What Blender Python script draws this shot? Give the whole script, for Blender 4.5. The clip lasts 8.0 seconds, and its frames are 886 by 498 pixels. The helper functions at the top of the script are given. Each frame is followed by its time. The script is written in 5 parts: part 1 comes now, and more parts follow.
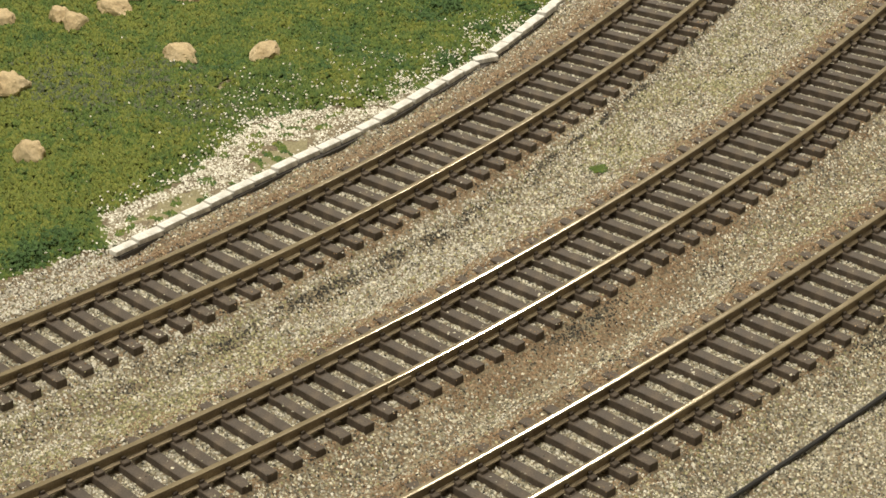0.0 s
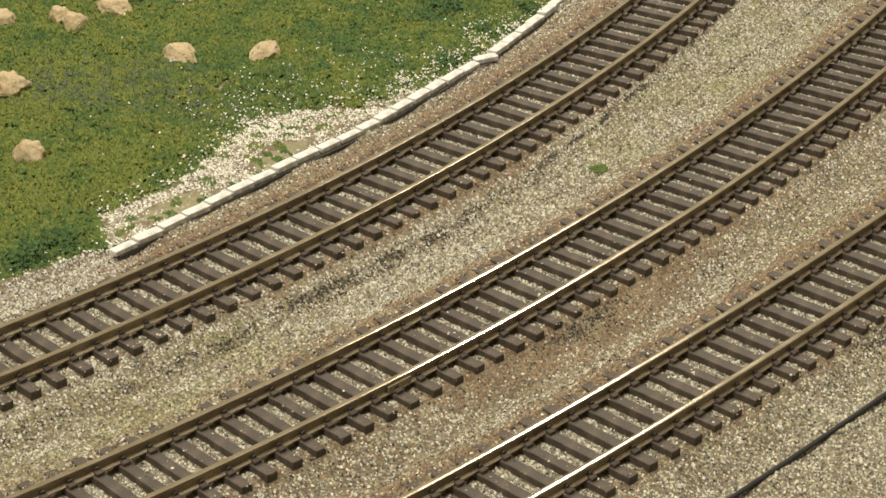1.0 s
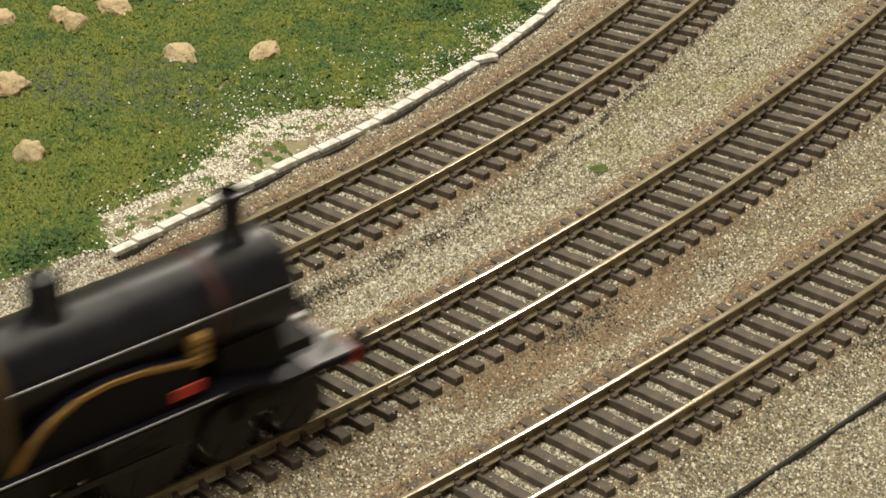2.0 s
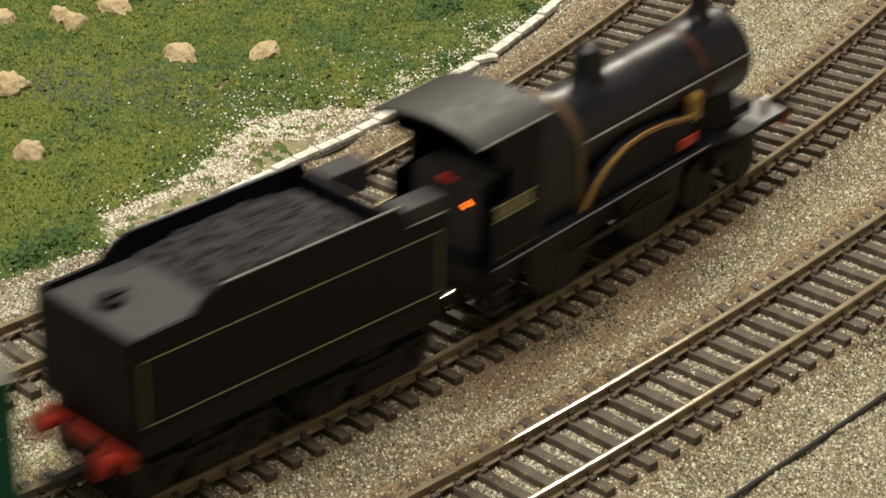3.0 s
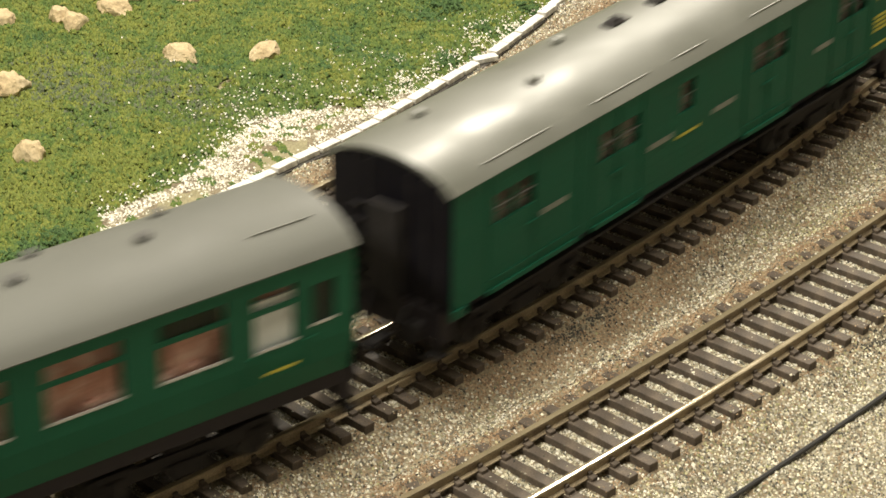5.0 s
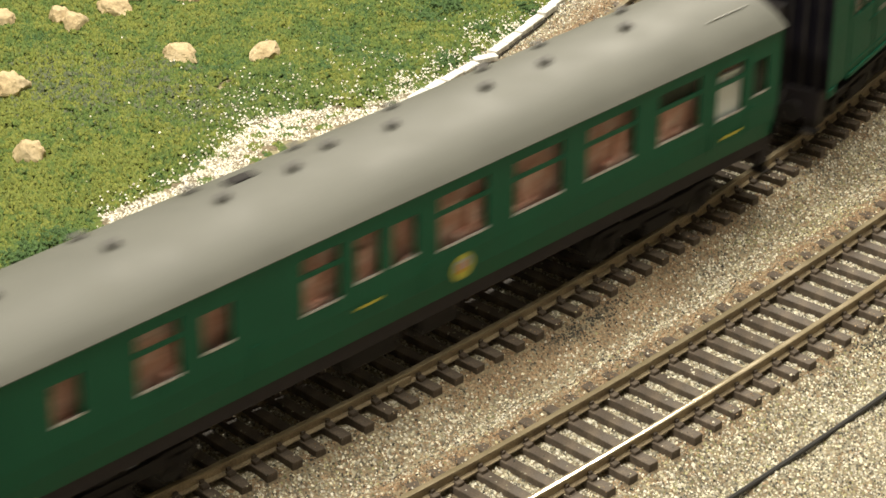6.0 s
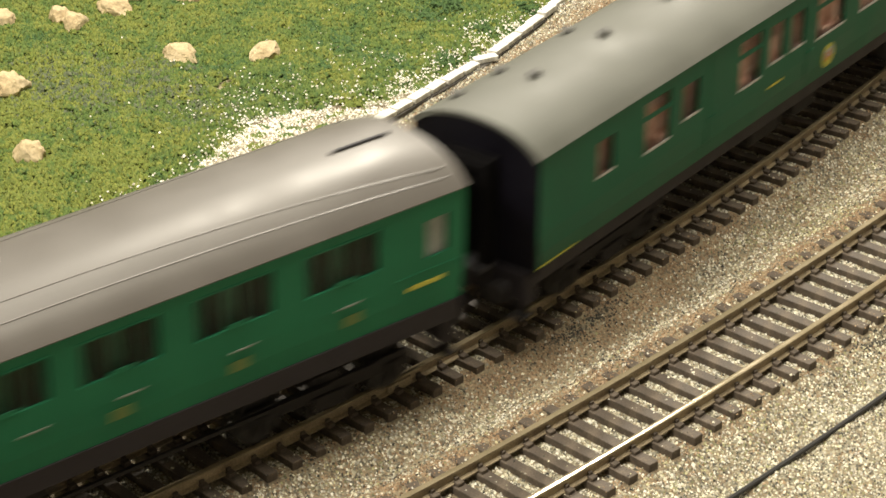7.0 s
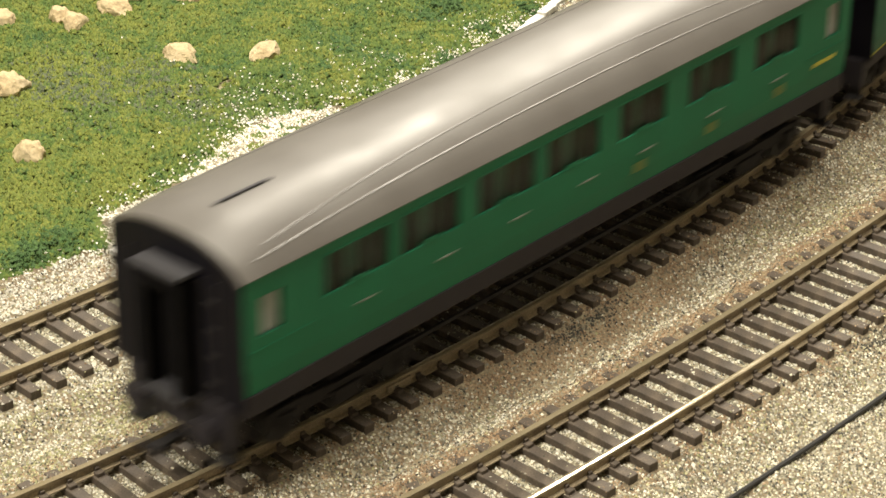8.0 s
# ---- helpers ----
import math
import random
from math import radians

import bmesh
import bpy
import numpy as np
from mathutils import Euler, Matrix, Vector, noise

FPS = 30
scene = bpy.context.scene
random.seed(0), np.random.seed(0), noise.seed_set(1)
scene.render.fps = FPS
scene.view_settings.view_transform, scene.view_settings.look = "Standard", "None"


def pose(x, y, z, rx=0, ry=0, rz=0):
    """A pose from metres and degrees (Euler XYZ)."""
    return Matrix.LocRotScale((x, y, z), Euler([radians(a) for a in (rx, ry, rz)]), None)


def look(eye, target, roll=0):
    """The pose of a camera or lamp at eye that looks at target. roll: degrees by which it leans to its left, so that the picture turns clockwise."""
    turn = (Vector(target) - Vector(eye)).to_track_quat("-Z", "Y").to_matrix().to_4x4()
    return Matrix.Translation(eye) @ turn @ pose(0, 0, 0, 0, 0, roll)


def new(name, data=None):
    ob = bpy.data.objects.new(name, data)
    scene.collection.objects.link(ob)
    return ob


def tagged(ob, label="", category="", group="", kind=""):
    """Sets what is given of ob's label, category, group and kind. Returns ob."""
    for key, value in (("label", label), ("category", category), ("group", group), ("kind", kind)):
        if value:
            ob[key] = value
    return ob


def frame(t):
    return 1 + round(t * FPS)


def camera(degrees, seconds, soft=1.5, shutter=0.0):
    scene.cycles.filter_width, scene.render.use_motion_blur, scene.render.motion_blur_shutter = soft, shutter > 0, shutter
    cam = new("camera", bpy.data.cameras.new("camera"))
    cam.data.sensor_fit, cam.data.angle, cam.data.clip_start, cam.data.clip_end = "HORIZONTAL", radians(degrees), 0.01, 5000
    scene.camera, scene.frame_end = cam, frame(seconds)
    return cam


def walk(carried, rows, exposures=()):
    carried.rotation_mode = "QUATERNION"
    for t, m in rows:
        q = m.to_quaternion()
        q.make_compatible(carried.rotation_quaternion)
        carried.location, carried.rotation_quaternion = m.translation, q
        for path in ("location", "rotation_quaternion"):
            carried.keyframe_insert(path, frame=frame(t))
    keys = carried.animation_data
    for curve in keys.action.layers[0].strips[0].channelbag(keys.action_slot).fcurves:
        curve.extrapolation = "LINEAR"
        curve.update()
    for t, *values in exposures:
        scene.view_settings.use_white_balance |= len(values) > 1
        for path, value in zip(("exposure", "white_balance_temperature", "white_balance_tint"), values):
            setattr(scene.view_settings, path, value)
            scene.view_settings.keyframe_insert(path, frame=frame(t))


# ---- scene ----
# A model railway, built at its true size: the unit is the metre, z = 0 is the top of the rails.
MM = 0.001
cam = camera(20.12, 8.0, soft=1.6, shutter=0.85)
EYE = pose(0, 0, 0.27297, 90 - 27.988, 0, 0) @ pose(0, 0, 0, 0, 0, 0.561)
walk(cam, [(0.0, EYE), (8.0, EYE)], exposures=[(0.0, -0.07), (2.9, -0.07), (3.5, 0.02), (4.5, 0.4), (6.0, 0.58), (8.0, 0.7)])

# ---- light: the room's overhead and back lamps, and an added side fill ----
world = bpy.data.worlds.new("room_air")
world.use_nodes = True
world.node_tree.nodes["Background"].inputs[0].default_value = (1.0, 0.86, 0.68, 1)
world.node_tree.nodes["Background"].inputs[1].default_value = 0.16
scene.world = world


def disk_lamp(name, at, to, size, watts, colour):
    d = bpy.data.lights.new(name, "AREA")
    d.shape, d.size, d.energy, d.color = "DISK", size, watts, colour
    ob = new(name, d)
    ob.matrix_world = look(at, to)
    return ob


WARM = (1.0, 0.92, 0.77)
disk_lamp("lamp_light_overhead", (0.05, 0.55, 1.62), (0.05, 0.58, 0), 1.2, 26, WARM)
disk_lamp("lamp_light_back", (0.27, 2.5, 1.55), (0.0, 0.55, 0), 0.11, 32, WARM)
# added fill with no known source, brightens the train's near side
disk_lamp("lamp_light_side", (-1.2, -0.6, 1.60), (0.0, 0.55, 0), 0.30, 25, WARM)


# ---- materials ----
def mat(name, colours, rough=0.7, metal=0.0, scale=400.0, fine=3000.0, bump=0.2, island=False, spread=0.25, depth=0.0002, coat=0.0, rand=False, spec=0.5, uneven=0.08):
    """A procedural surface: colours blended by noise at two scales, or by piece."""
    m = bpy.data.materials.new(name)
    m.use_nodes = True
    nt = m.node_tree
    n, l = nt.nodes, nt.links
    b = n["Principled BSDF"]
    b.inputs["Metallic"].default_value = metal
    b.inputs["Coat Weight"].default_value = coat
    b.inputs["Specular IOR Level"].default_value = spec
    tc = n.new("ShaderNodeTexCoord")
    big = n.new("ShaderNodeTexNoise")
    big.inputs["Scale"].default_value, big.inputs["Detail"].default_value = scale, 4
    small = n.new("ShaderNodeTexNoise")
    small.inputs["Scale"].default_value, small.inputs["Detail"].default_value = fine, 3
    for t in (big, small):
        l.new(tc.outputs["Object"], t.inputs["Vector"])
    ramp = n.new("ShaderNodeValToRGB")
    while len(ramp.color_ramp.elements) < len(colours):
        ramp.color_ramp.elements.new(0.5)
    for i, c in enumerate(colours):
        e = ramp.color_ramp.elements[i]
        lo, hi = (0.0, 1.0) if island or rand else (0.3, 0.7)
        e.position = lo + (hi - lo) * i / max(1, len(colours) - 1)
        e.color = (*c, 1)
    if island:
        g = n.new("ShaderNodeNewGeometry")
        l.new(g.outputs["Random Per Island"], ramp.inputs[0])
    elif rand:
        g = n.new("ShaderNodeObjectInfo")
        l.new(g.outputs["Random"], ramp.inputs[0])
    else:
        l.new(big.outputs[0], ramp.inputs[0])
    hsv = n.new("ShaderNodeHueSaturation")
    mr = n.new("ShaderNodeMapRange")
    mr.inputs[1].default_value, mr.inputs[2].default_value = 0.3, 0.7
    mr.inputs[3].default_value, mr.inputs[4].default_value = 1 - spread, 1 + spread
    l.new(small.outputs[0], mr.inputs[0])
    l.new(mr.outputs[0], hsv.inputs["Value"])
    l.new(ramp.outputs[0], hsv.inputs["Color"])
    l.new(hsv.outputs[0], b.inputs["Base Color"])
    rr = n.new("ShaderNodeMapRange")
    rr.inputs[1].default_value, rr.inputs[2].default_value = 0.3, 0.7
    rr.inputs[3].default_value, rr.inputs[4].default_value = max(0.02, rough - uneven), min(1, rough + uneven)
    l.new(big.outputs[0], rr.inputs[0])
    l.new(rr.outputs[0], b.inputs["Roughness"])
    if bump:
        bp = n.new("ShaderNodeBump")
        bp.inputs["Strength"].default_value, bp.inputs["Distance"].default_value = bump, depth
        l.new(small.outputs[0], bp.inputs["Height"])
        l.new(bp.outputs[0], b.inputs["Normal"])
    return m


M_EARTH = mat("ballast_bed", [(0.14, 0.105, 0.066), (0.19, 0.155, 0.1), (0.24, 0.205, 0.135)], 0.95, scale=120, fine=1600, bump=0.9, spread=0.5, depth=0.0006)
M_STONE = mat("pale_ballast", [(0.035, 0.033, 0.025), (0.12, 0.112, 0.082), (0.23, 0.215, 0.15), (0.35, 0.325, 0.23), (0.7, 0.66, 0.52)], 0.8, island=True, fine=2500, spread=0.15)
M_BROWN = mat("brown_ballast", [(0.098, 0.058, 0.03), (0.176, 0.112, 0.061), (0.245, 0.166, 0.094), (0.355, 0.26, 0.165)], 0.9, island=True, fine=2500, spread=0.15)
M_MOSSY = mat("olive_ballast", [(0.085, 0.085, 0.04), (0.17, 0.168, 0.08), (0.27, 0.26, 0.13), (0.46, 0.43, 0.26)], 0.85, island=True, fine=2500, spread=0.15)
M_PALE = mat("whitish_ballast", [(0.19, 0.18, 0.145), (0.36, 0.34, 0.28), (0.62, 0.6, 0.52)], 0.8, island=True, fine=2500, spread=0.1)
M_DARK = mat("dark_ballast", [(0.01, 0.01, 0.008), (0.02, 0.019, 0.015), (0.04, 0.036, 0.025), (0.09, 0.08, 0.055)], 0.9, island=True, fine=2500, spread=0.15)
M_WHITE = mat("white_gravel", [(0.28, 0.26, 0.19), (0.58, 0.555, 0.46), (0.83, 0.81, 0.74)], 0.8, island=True, fine=2500, spread=0.1)
M_TURF = mat("turf_ground", [(0.07, 0.1, 0.018), (0.09, 0.122, 0.02), (0.11, 0.138, 0.024)], 0.95, scale=60, fine=900, bump=0.4, spread=0.3, depth=0.0005)
M_GRASS = mat("foam_grass", [(0.051, 0.092, 0.018), (0.068, 0.112, 0.021), (0.087, 0.13, 0.024), (0.11, 0.146, 0.028)], 0.95, island=True, fine=1500, spread=0.3)
M_GRASS_Y = mat("yellow_foam_grass", [(0.095, 0.128, 0.022), (0.122, 0.15, 0.025), (0.16, 0.176, 0.031)], 0.95, island=True, fine=1500, spread=0.3)
M_BUSH = mat("dark_foam_bush", [(0.034, 0.075, 0.02), (0.046, 0.094, 0.024), (0.06, 0.112, 0.027)], 0.95, island=True, fine=1500, spread=0.3)
M_GRASS_G = mat("grey_foam_grass", [(0.066, 0.088, 0.042), (0.085, 0.104, 0.054), (0.105, 0.12, 0.068)], 0.95, island=True, fine=1500, spread=0.3)
M_MUD = mat("bare_mud", [(0.2, 0.18, 0.1), (0.28, 0.25, 0.15)], 0.9, scale=200, fine=2000, bump=0.4)
M_ROCK = mat("sandstone", [(0.36, 0.27, 0.15), (0.48, 0.38, 0.225), (0.56, 0.46, 0.3)], 0.9, scale=150, fine=1200, bump=0.4, spread=0.18, depth=0.0004)
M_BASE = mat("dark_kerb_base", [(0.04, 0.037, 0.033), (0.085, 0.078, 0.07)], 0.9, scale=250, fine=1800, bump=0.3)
M_KERB = mat("white_kerb", [(0.14, 0.135, 0.12), (0.44, 0.43, 0.39), (0.6, 0.59, 0.55), (0.68, 0.67, 0.63), (0.72, 0.71, 0.67)], 0.75, scale=250, fine=1800, bump=0.3, spread=0.16)
M_SLEEPER = mat("sleeper_plastic", [(0.05, 0.038, 0.028), (0.075, 0.058, 0.043), (0.115, 0.09, 0.066)], 0.75, scale=300, fine=2500, bump=0.3, spread=0.25)
M_RAIL = mat("rail_side_paint", [(0.2, 0.155, 0.1), (0.29, 0.235, 0.155), (0.37, 0.305, 0.2)], 0.5, 0.4, scale=200, fine=2500, bump=0.2)
M_HEAD = mat("rail_head_metal", [(0.26, 0.215, 0.135), (0.36, 0.3, 0.2)], 0.125, 0.36, scale=120, fine=3000, bump=0.0, spread=0.15, uneven=0.015)
M_WIRE = mat("black_wire", [(0.012, 0.012, 0.012), (0.02, 0.019, 0.018)], 0.6, bump=0.1)
M_ROOF = mat("grey_roof_paint", [(0.112, 0.116, 0.1), (0.134, 0.138, 0.121)], 0.42, scale=60, fine=2500, bump=0.05, spread=0.06, spec=0.42)
M_ROOF_C = mat("matt_grey_roof_paint", [(0.099, 0.102, 0.09), (0.115, 0.118, 0.104)], 0.58, scale=60, fine=2500, bump=0.05, spread=0.06, spec=0.35)
M_ROOF_B = mat("brown_grey_roof_paint", [(0.098, 0.09, 0.083), (0.115, 0.107, 0.099)], 0.44, scale=60, fine=2500, bump=0.05, spread=0.06, spec=0.45)
M_GREEN_V = mat("van_green_paint", [(0.008, 0.088, 0.05), (0.011, 0.104, 0.06)], 0.5, scale=60, fine=2500, bump=0.05, spread=0.07, spec=0.15)
M_GREEN_C = mat("coach_green_paint", [(0.013, 0.1, 0.056), (0.017, 0.118, 0.066)], 0.45, scale=60, fine=2500, bump=0.05, spread=0.07, spec=0.15)
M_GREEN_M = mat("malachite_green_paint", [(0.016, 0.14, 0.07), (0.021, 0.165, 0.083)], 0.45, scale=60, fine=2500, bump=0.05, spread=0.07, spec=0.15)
M_BLACK = mat("black_paint", [(0.0042, 0.0038, 0.0066), (0.0064, 0.0058, 0.0098)], 0.5, scale=120, fine=2500, bump=0.08, spec=0.15)
M_BOILER = mat("boiler_satin_black", [(0.004, 0.0042, 0.0075), (0.007, 0.0072, 0.012)], 0.36, scale=120, fine=2500, bump=0.05, spec=0.4)
M_UNDER = mat("underframe_black", [(0.013, 0.012, 0.0125), (0.024, 0.0215, 0.0215)], 0.75, scale=200, fine=2500, bump=0.2, spec=0.25)
M_SOLE = mat("solebar_black", [(0.019, 0.0165, 0.0205), (0.027, 0.024, 0.029)], 0.6, scale=200, fine=2500, bump=0.1, spec=0.25)
M_GANG = mat("gangway_cloth_black", [(0.003, 0.0028, 0.003), (0.006, 0.0055, 0.006)], 0.9, scale=200, fine=2500, bump=0.2, spec=0.08)
M_CABROOF = mat("cab_roof_black", [(0.02, 0.02, 0.02), (0.03, 0.03, 0.03)], 0.55, bump=0.05, spec=0.35)
M_DECK = mat("tender_deck_grey", [(0.028, 0.027, 0.031), (0.039, 0.038, 0.043)], 0.75, bump=0.1)
M_VENT = mat("grey_vent_plastic", [(0.06, 0.059, 0.056), (0.08, 0.078, 0.074)], 0.7, bump=0.05)
M_COAL = mat("coal", [(0.015, 0.0145, 0.017), (0.02, 0.0192, 0.0225), (0.025, 0.024, 0.028)], 0.85, scale=500, fine=1800, bump=0.3, spread=0.25, depth=0.0006)
M_RED = mat("red_paint", [(0.45, 0.03, 0.018), (0.55, 0.045, 0.025)], 0.45, bump=0.05, spread=0.06)
M_GOLD = mat("orange_lining", [(0.06, 0.036, 0.013), (0.09, 0.052, 0.017)], 0.45, bump=0.05)
M_BEAD = mat("gold_beading", [(0.24, 0.135, 0.03), (0.3, 0.17, 0.042)], 0.42, bump=0.05)
# pale grey paints the glint on black edges; the handrail's own colour too
M_EDGE = mat("handrail_grey_and_edge_glint", [(0.2, 0.2, 0.21), (0.3, 0.3, 0.31)], 0.3, 0.5, bump=0.05)
M_MAROON = mat("maroon_band", [(0.06, 0.018, 0.012), (0.08, 0.025, 0.016)], 0.5, bump=0.0)
M_LINE = mat("pale_lining", [(0.25, 0.24, 0.11), (0.3, 0.285, 0.135)], 0.5, bump=0.0)
M_YELLOW = mat("yellow_transfer", [(0.42, 0.42, 0.05), (0.5, 0.49, 0.07)], 0.55, bump=0.0)
M_DULL = mat("dull_yellow_panel", [(0.09, 0.15, 0.04), (0.12, 0.17, 0.045)], 0.55, bump=0.0)
M_CREAM = mat("pale_transfer", [(0.16, 0.19, 0.16), (0.22, 0.24, 0.21)], 0.55, bump=0.0)
M_WHITEP = mat("white_plastic", [(0.78, 0.8, 0.8), (0.85, 0.85, 0.85)], 0.5, bump=0.0)
M_SEAT = mat("brown_red_interior", [(0.48, 0.21, 0.15), (0.62, 0.33, 0.26), (0.74, 0.53, 0.47)], 0.8, scale=220, fine=1500, bump=0.2)
M_DARKIN = mat("dark_interior", [(0.02, 0.016, 0.012), (0.05, 0.035, 0.022)], 0.8, scale=200, bump=0.1)
M_CURTAIN = mat("dark_curtain", [(0.01, 0.02, 0.012), (0.02, 0.034, 0.02)], 0.9, bump=0.1)
M_FROST = mat("frosted_pane", [(0.33, 0.33, 0.32), (0.42, 0.42, 0.4)], 0.5, bump=0.0)
M_OLIVE = mat("olive_screen", [(0.04, 0.15, 0.085), (0.075, 0.2, 0.115)], 0.8, scale=200, fine=1500, bump=0.1)
M_DRAB = mat("drab_screen", [(0.1, 0.085, 0.07), (0.2, 0.16, 0.13), (0.3, 0.26, 0.22)], 0.8, scale=250, fine=1500, bump=0.1)
M_SILVER = mat("silver_frame", [(0.55, 0.57, 0.58), (0.65, 0.66, 0.67)], 0.35, 0.6, bump=0.0)
M_PLATE = mat("bare_grey_metal", [(0.13, 0.13, 0.137), (0.18, 0.18, 0.188)], 0.55, 0.1, bump=0.05)
M_STEEL = mat("wheel_steel", [(0.02, 0.019, 0.018), (0.04, 0.037, 0.035)], 0.75, 0.2, bump=0.05)
# pale paint of the unseen walls, set to bounce light into the shadows
M_WALL = mat("bounce_wall_paint", [(0.58, 0.55, 0.5), (0.64, 0.61, 0.55)], 0.9, scale=2, fine=60, bump=0.1, spread=0.04, depth=0.002)
M_CARPET = mat("room_floor_carpet", [(0.12, 0.1, 0.08), (0.16, 0.13, 0.1)], 0.95, scale=8, fine=400, bump=0.4, depth=0.002)


def glow(name, colour, strength):
    m = bpy.data.materials.new(name)
    m.use_nodes = True
    b = m.node_tree.nodes["Principled BSDF"]
    b.inputs["Base Color"].default_value = (*colour, 1)
    b.inputs["Emission Color"].default_value = (*colour, 1)
    b.inputs["Emission Strength"].default_value = strength
    return m


M_FIRE = glow("firebox_glow", (1.0, 0.2, 0.015), 4.0)


def glass_mat():
    m = bpy.data.materials.new("window_glazing")
    m.use_nodes = True
    b = m.node_tree.nodes["Principled BSDF"]
    b.inputs["Transmission Weight"].default_value = 1.0
    b.inputs["Roughness"].default_value = 0.05
    b.inputs["IOR"].default_value = 1.14
    b.inputs["Base Color"].default_value = (0.9, 0.92, 0.9, 1)
    return m


M_GLASS = glass_mat()


# ---- mesh helpers ----
def part(name, bm, material, parent=None, label="", smooth=False):
    me = bpy.data.meshes.new(name)
    bmesh.ops.recalc_face_normals(bm, faces=bm.faces[:])
    bm.to_mesh(me)
    bm.free()
    me.materials.append(material)
    if smooth:
        for f in me.polygons:
            f.use_smooth = True
        me.set_sharp_from_angle(angle=radians(35))
    ob = new(name, me)
    if parent:
        ob.parent = parent
    return tagged(ob, label)


def box(bm, x0, x1, y0, y1, z0, z1, bevel=0.0):
    """A box given in millimetres."""
    r = bmesh.ops.create_cube(bm, size=1)
    m = Matrix.Translation(((x0 + x1) / 2 * MM, (y0 + y1) / 2 * MM, (z0 + z1) / 2 * MM)) @ Matrix.Diagonal(((x1 - x0) * MM, (y1 - y0) * MM, (z1 - z0) * MM, 1))
    bmesh.ops.transform(bm, matrix=m, verts=r["verts"])
    if bevel:
        es = list({e for v in r["verts"] for e in v.link_edges})
        bmesh.ops.bevel(bm, geom=es, offset=bevel * MM, segments=2, affect="EDGES", profile=0.5)
    return bm


def cyl(bm, at, axis, r1, r2, length, seg=20):
    """A cone or cylinder in millimetres, centred at 'at', along axis 'x', 'y' or 'z'."""
    r = bmesh.ops.create_cone(bm, cap_ends=True, segments=seg, radius1=r1 * MM, radius2=r2 * MM, depth=length * MM)
    turn = {"x": Matrix.Rotation(radians(90), 4, "Y"), "y": Matrix.Rotation(radians(-90), 4, "X"), "z": Matrix.Identity(4)}[axis]
    bmesh.ops.transform(bm, matrix=Matrix.Translation([a * MM for a in at]) @ turn, verts=r["verts"])
    return bm


def loft(bm, sections, closed=False, caps=True):
    """Skin rows of points, given in millimetres."""
    rows = [[bm.verts.new([c * MM for c in q]) for q in s] for s in sections]
    for a, b in zip(rows, rows[1:]):
        n = len(a)
        for i in range(n if closed else n - 1):
            j = (i + 1) % n
            bm.faces.new((a[i], a[j], b[j], b[i]))
    if caps and closed:
        bm.faces.new(rows[0][::-1])
        bm.faces.new(rows[-1])
    return bm


def lathe(bm, outline, at, seg=24):
    """Turn (radius, height) pairs about the vertical through 'at'; millimetres."""
    loft(bm, [[(at[0] + r * math.cos(2 * math.pi * i / seg), at[1] + r * math.sin(2 * math.pi * i / seg), at[2] + h) for i in range(seg)] for r, h in outline], closed=True)
    return bm


def empty(name, label, category, group=""):
    return tagged(new(name), label, category, group)


# ---- the three curved tracks ----
CENTRE = np.array((-0.78181, 1.20950))
SHAPE = {"far": (1.012751, -0.036803, -0.159449, -1.10, -0.54), "middle": (1.070851, -0.030371, 0.003033, -1.15, -0.54), "near": (1.122405, -0.104839, 0.497401, -0.82, -0.655)}


class Line:
    """A track's centre line by length: a long curve with straight ends."""

    def __init__(self, key):
        R, q, k, a, b = SHAPE[key]
        th = np.linspace(a, b, 1501)
        t = th + 0.9
        r, dr = R + q * t ** 2 + k * t ** 3, 2 * q * t + 3 * k * t ** 2
        er, et = np.stack([np.cos(th), np.sin(th)], 1), np.stack([-np.sin(th), np.cos(th)], 1)
        self.p = CENTRE + r[:, None] * er
        d = dr[:, None] * er + r[:, None] * et
        self.d = d / np.linalg.norm(d, axis=1)[:, None]
        s = np.append(0, np.cumsum(np.linalg.norm(np.diff(self.p, axis=0), axis=1)))
        self.s = s - np.interp(-0.72, th, s)

    def at(self, s, side=0.0):
        """Point and direction at length s, side metres to the outer side of the curve."""
        s = np.atleast_1d(np.asarray(s, float))
        c = np.clip(s, self.s[0], self.s[-1])
        p = np.stack([np.interp(c, self.s, self.p[:, i]) for i in (0, 1)], 1)
        d = np.stack([np.interp(c, self.s, self.d[:, i]) for i in (0, 1)], 1)
        d /= np.linalg.norm(d, axis=1)[:, None]
        p = p + d * (s - c)[:, None]
        return p + side * np.stack([d[:, 1], -d[:, 0]], 1), d

    def near(self, pts):
        """Length along and distance to the outer side, for an array of points."""
        g = np.linspace(-1.6, 1.6, 4001)
        c, d = self.at(g)
        out_s, out_d = np.empty(len(pts)), np.empty(len(pts))
        for i in range(0, len(pts), 4000):
            q = pts[i:i + 4000]
            k = ((q[:, None, :] - c[None, ::25]) ** 2).sum(2).argmin(1) * 25
            v = q - c[k]
            along = (v * d[k]).sum(1)
            kk = np.clip(k + np.round(along / (g[1] - g[0])).astype(int), 0, len(g) - 1)
            v = q - c[kk]
            out_s[i:i + 4000] = g[kk] + (v * d[kk]).sum(1)
            out_d[i:i + 4000] = v[:, 0] * d[kk, 1] - v[:, 1] * d[kk, 0]
        return out_s, out_d


LINES = {k: Line(k) for k in SHAPE}
PITCH = {"far": 0.00675, "middle": 0.00659, "near": 0.00683}
PHASE = {"far": -0.0277, "middle": 0.0146, "near": 0.0185}
HALF_GAUGE = 0.0087
rng = np.random.default_rng(7)


